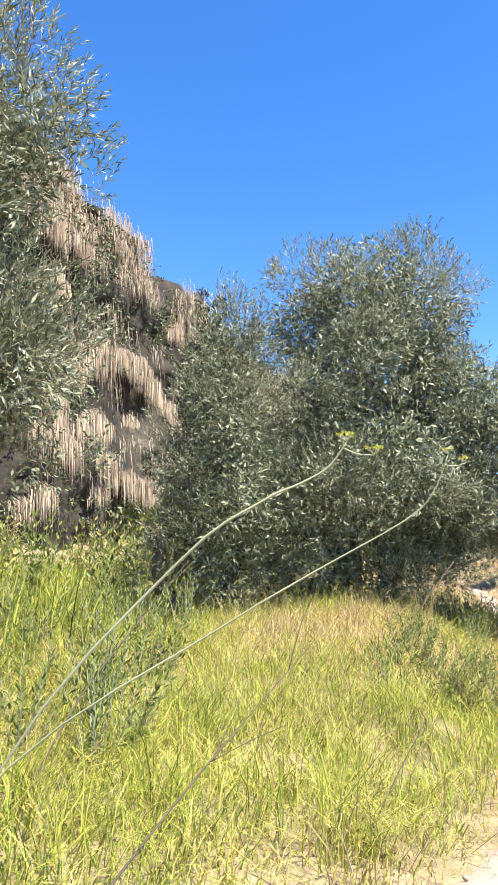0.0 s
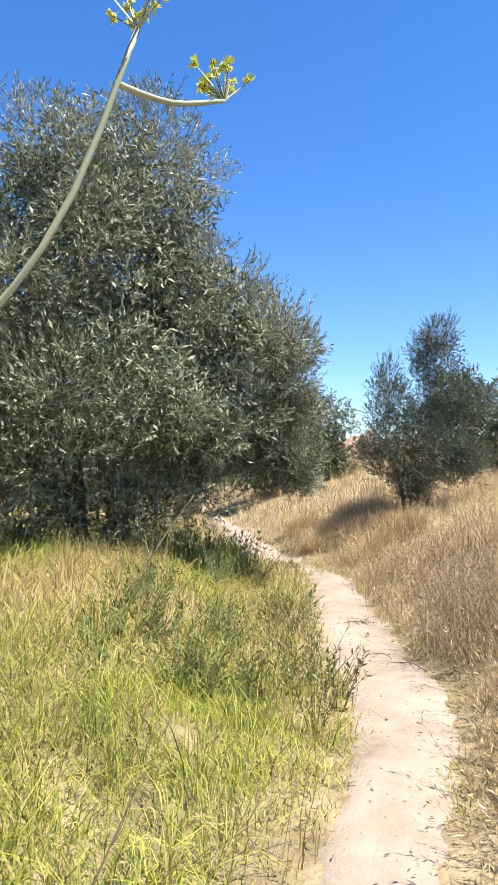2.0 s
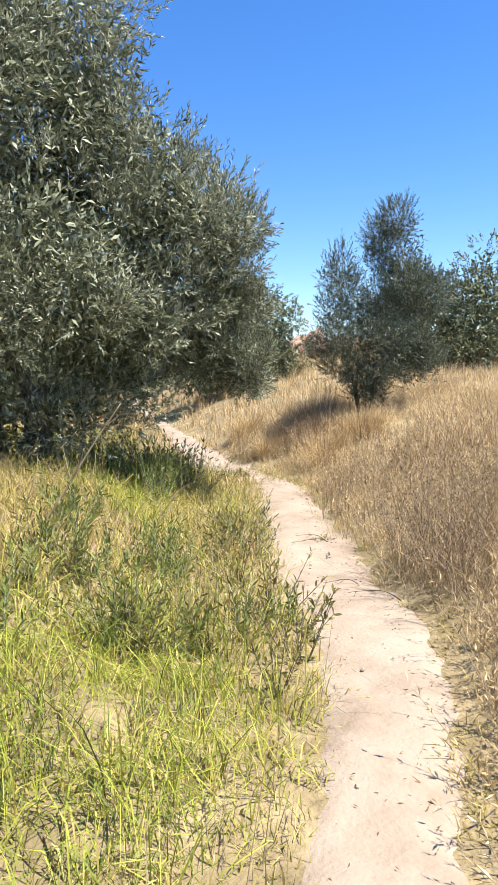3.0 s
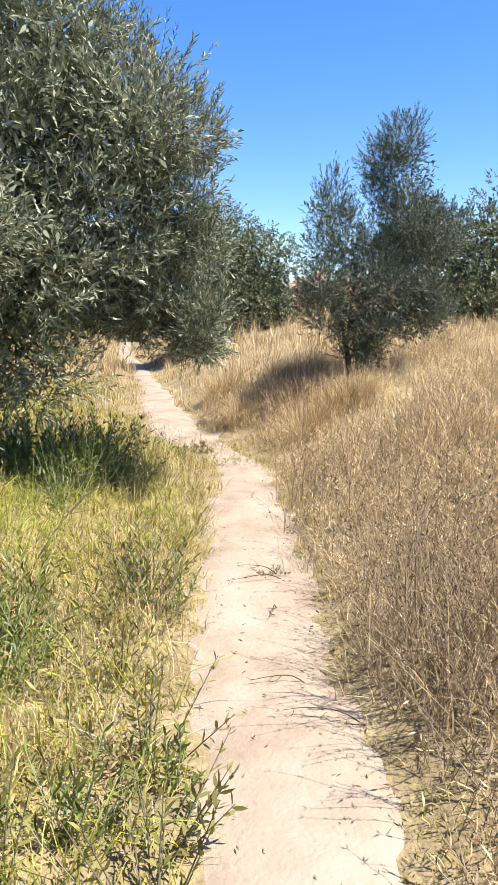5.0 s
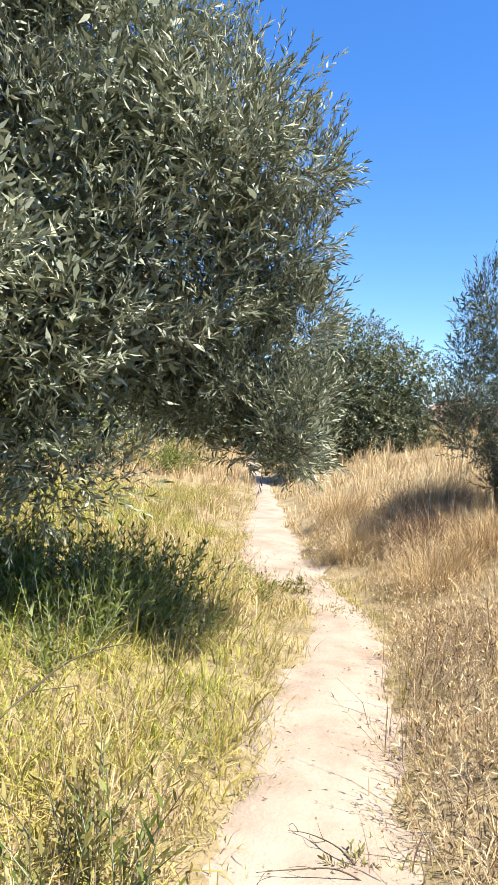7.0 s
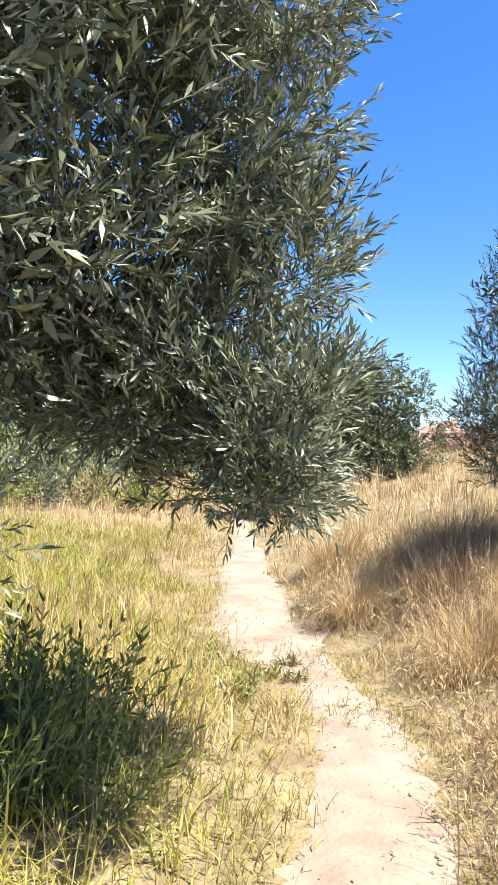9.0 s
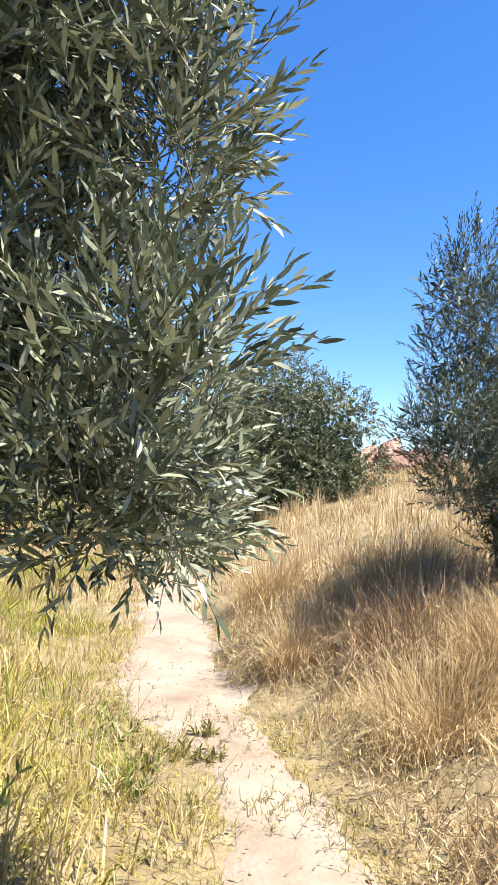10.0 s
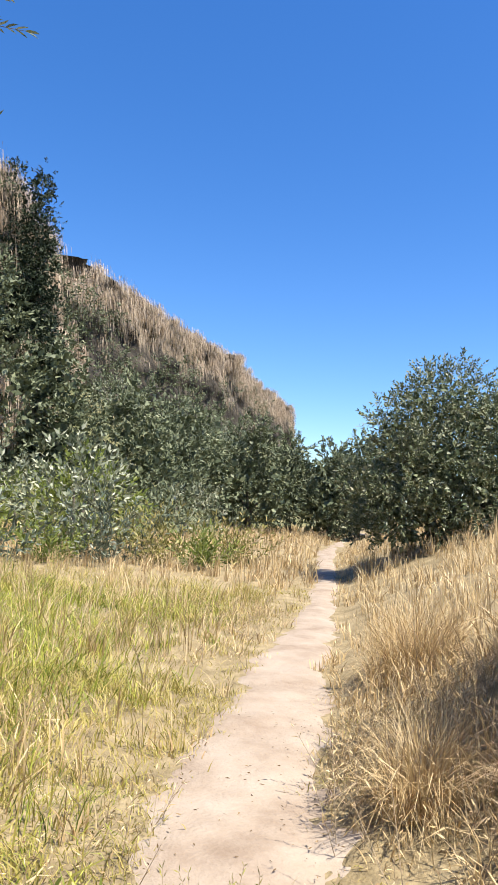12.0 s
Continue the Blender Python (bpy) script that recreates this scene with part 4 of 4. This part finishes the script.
def dead_stem(pts, r, seed, label="dark dead stem leaning over the grass", stuff=None):
    stuff = stuff or M_STALK
    p0 = pts[0]
    base = (p0[0], p0[1], float(height(p0[0], p0[1])) - 0.02)
    root = empty("dead_stem", base, label, "dead stem", "dead stems")
    rel = [(0, 0, 0)] + [tuple(np.array(p) - np.array(base)) for p in pts[1:]]
    part("stem", tube("stem", rel, [r * (1 - 0.75 * i / (len(rel) - 1)) for i in range(len(rel))], 6, 0.1, seed), stuff, root)
    rng = np.random.default_rng(seed)
    for k in range(3):
        f = 0.45 + 0.18 * k
        i = min(int(f * (len(rel) - 1)), len(rel) - 2)
        q = np.array(rel[i]) * 0.5 + np.array(rel[i + 1]) * 0.5
        d = np.array(rel[-1]) - np.array(rel[0])
        e = q + unit(d + rng.normal(0, 0.35, 3) * np.linalg.norm(d)) * np.linalg.norm(d) * 0.22
        part("side_stem", tube("side_stem", [q, (q + e) / 2 + rng.normal(0, 0.01, 3), e], [r * 0.4, r * 0.3, r * 0.15], 5, 0.1, seed + k), stuff, root)


dead_stem([(-0.5, 2.2, 0), (-0.15, 2.7, 0.38), (0.15, 3.2, 0.66), (0.4, 3.7, 0.86)], 0.006, 901, stuff=M_DARKSTEM)
dead_stem([(-0.9, 3.6, 0), (-0.75, 4.0, 0.5), (-0.5, 4.4, 0.9), (-0.35, 4.7, 1.15)], 0.006, 902, stuff=M_DARKSTEM)
dead_stem([(0.6, 3.5, 0), (0.8, 3.8, 0.25), (1.0, 4.1, 0.45)], 0.005, 903, stuff=M_DARKSTEM)
dead_stem([(1.35, 7.6, 0), (1.5, 7.55, 0.5), (1.75, 7.5, 0.9), (1.95, 7.45, 1.2)], 0.012, 904, "bare pale forked twig standing before the olive")
dead_stem([(1.3, 7.7, 0), (1.3, 7.65, 0.4), (1.42, 7.6, 0.75)], 0.009, 905, "bare pale forked twig standing before the olive")
dead_stem([(2.35, 8.3, 0), (2.5, 8.5, 0.25), (2.75, 8.8, 0.4), (3.0, 8.95, 0.44)], 0.007, 906, stuff=M_DARKSTEM, label="dry bent stem lying in the grass")
for i, (x, y, dx, dy) in enumerate(((3.80, 7.93, -0.40, 0.03), (3.78, 7.99, -0.22, 0.2), (3.55, 7.55, -0.12, -0.14), (3.42, 6.4, -0.3, 0.16), (3.36, 6.75, -0.26, 0.08))):
    z = float(height(x, y))
    dead_stem([(x, y, 0), (x + dx * 0.35, y + dy * 0.3, z + 0.05), (x + dx * 0.7, y + dy * 0.8, z + 0.045), (x + dx, y + dy, z + 0.035)], 0.0035, 940 + i, "dry brown twig lying on the sand", M_DARKSTEM)
herb("weed", 3.74, 8.0, 0.1, 8, 0.03, M_HERB_DRY, "small withered weed at the edge of the sand", 781, spread=0.9, per=10)
for i in range(16):
    y = float(rng1.uniform(4.6, 10.5))
    x = float(path_x(y)) + float(rng1.uniform(0.6, 1.8))
    z = float(height(x, y))
    a = rng1.uniform(-0.15, 0.15, 4)
    dead_stem([(x, y, 0), (x + a[0], y + a[1], z + 0.4), (x + a[0] + a[2], y + a[1] + a[3], z + rng1.uniform(0.6, 0.95))], 0.004, 920 + i, "thin brown dead stem on the bank")


# ---------------------------------------------------------------- stones, litter, rock heap
def stone_mesh(seed, r):
    rng = np.random.default_rng(seed)
    bm = bmesh.new()
    bmesh.ops.create_icosphere(bm, subdivisions=2, radius=r)
    k = Vector(rng.uniform(0.7, 1.3, 3))
    for v in bm.verts:
        v.co = Vector((v.co.x * k.x, v.co.y * k.y, v.co.z * k.z * 0.8)) * (1 + 0.28 * noise.noise(v.co / r * 1.1 + Vector((seed, 0, 0))) + 0.1 * noise.noise(v.co / r * 3.3))
    me = bpy.data.meshes.new("rock")
    bm.to_mesh(me)
    bm.free()
    return me


heap = empty("rock_heap", (15.6, 31.2, float(height(15.6, 31.2))), "heap of broken reddish rocks on the bank", "rocks")
for i in range(42):
    r = float(rng1.uniform(0.16, 0.5))
    x, y = float(rng1.normal(0, 1.25)), float(rng1.normal(0, 0.9))
    z = float(height(15.6 + x, 31.2 + y)) - heap.location.z + max(0.0, 1.0 - 0.35 * math.hypot(x, y)) * float(rng1.uniform(0.1, 1.2))
    ob = part("rock", stone_mesh(i, r), M_ROCK, heap)
    ob.location, ob.rotation_euler = (x, y, z), tuple(rng1.uniform(0, 6, 3))
for m in [stone_mesh(100 + k, 0.02) for k in range(4)]:
    m.materials.append(M_STONE)
    for i in range(16):
        y = float(rng1.uniform(2.8, 16))
        x = float(path_x(y)) + float(rng1.normal(0, 1)) * float(path_w(y)) * 0.65
        s = float(rng1.uniform(0.2, 0.6))
        ob = new("pebble", m)
        ob.location, ob.scale, ob.rotation_euler = (x, y, float(height(x, y)) + 0.02), (s, s, s), (0, 0, i * 1.3)
        tagged(ob, "small grey-brown stone on the path", "stone", "path stones")


def litter():
    rng = np.random.default_rng(951)
    n = 1300
    y = rng.uniform(3, 15, n)
    x = path_x(y) + np.where(rng.random(n) < 0.5, rng.normal(0, 1.2, n), rng.normal(0.85, 0.3, n)) * path_w(y)
    P = np.stack([x, y, height(x, y) + 0.026], 1)
    a = rng.uniform(0, math.tau, n)
    D = unit(np.stack([np.cos(a), np.sin(a), rng.uniform(-0.05, 0.15, n)], 1))
    L = rng.uniform(0.008, 0.032, n)
    ob = part("leaf_litter", leaf_mesh("leaf_litter", P, D, L, L * 0.22, rng), M_LITTER)
    tagged(ob, "dead leaves and straw bits scattered on the sand", "leaf litter", kind="stuff")


litter()
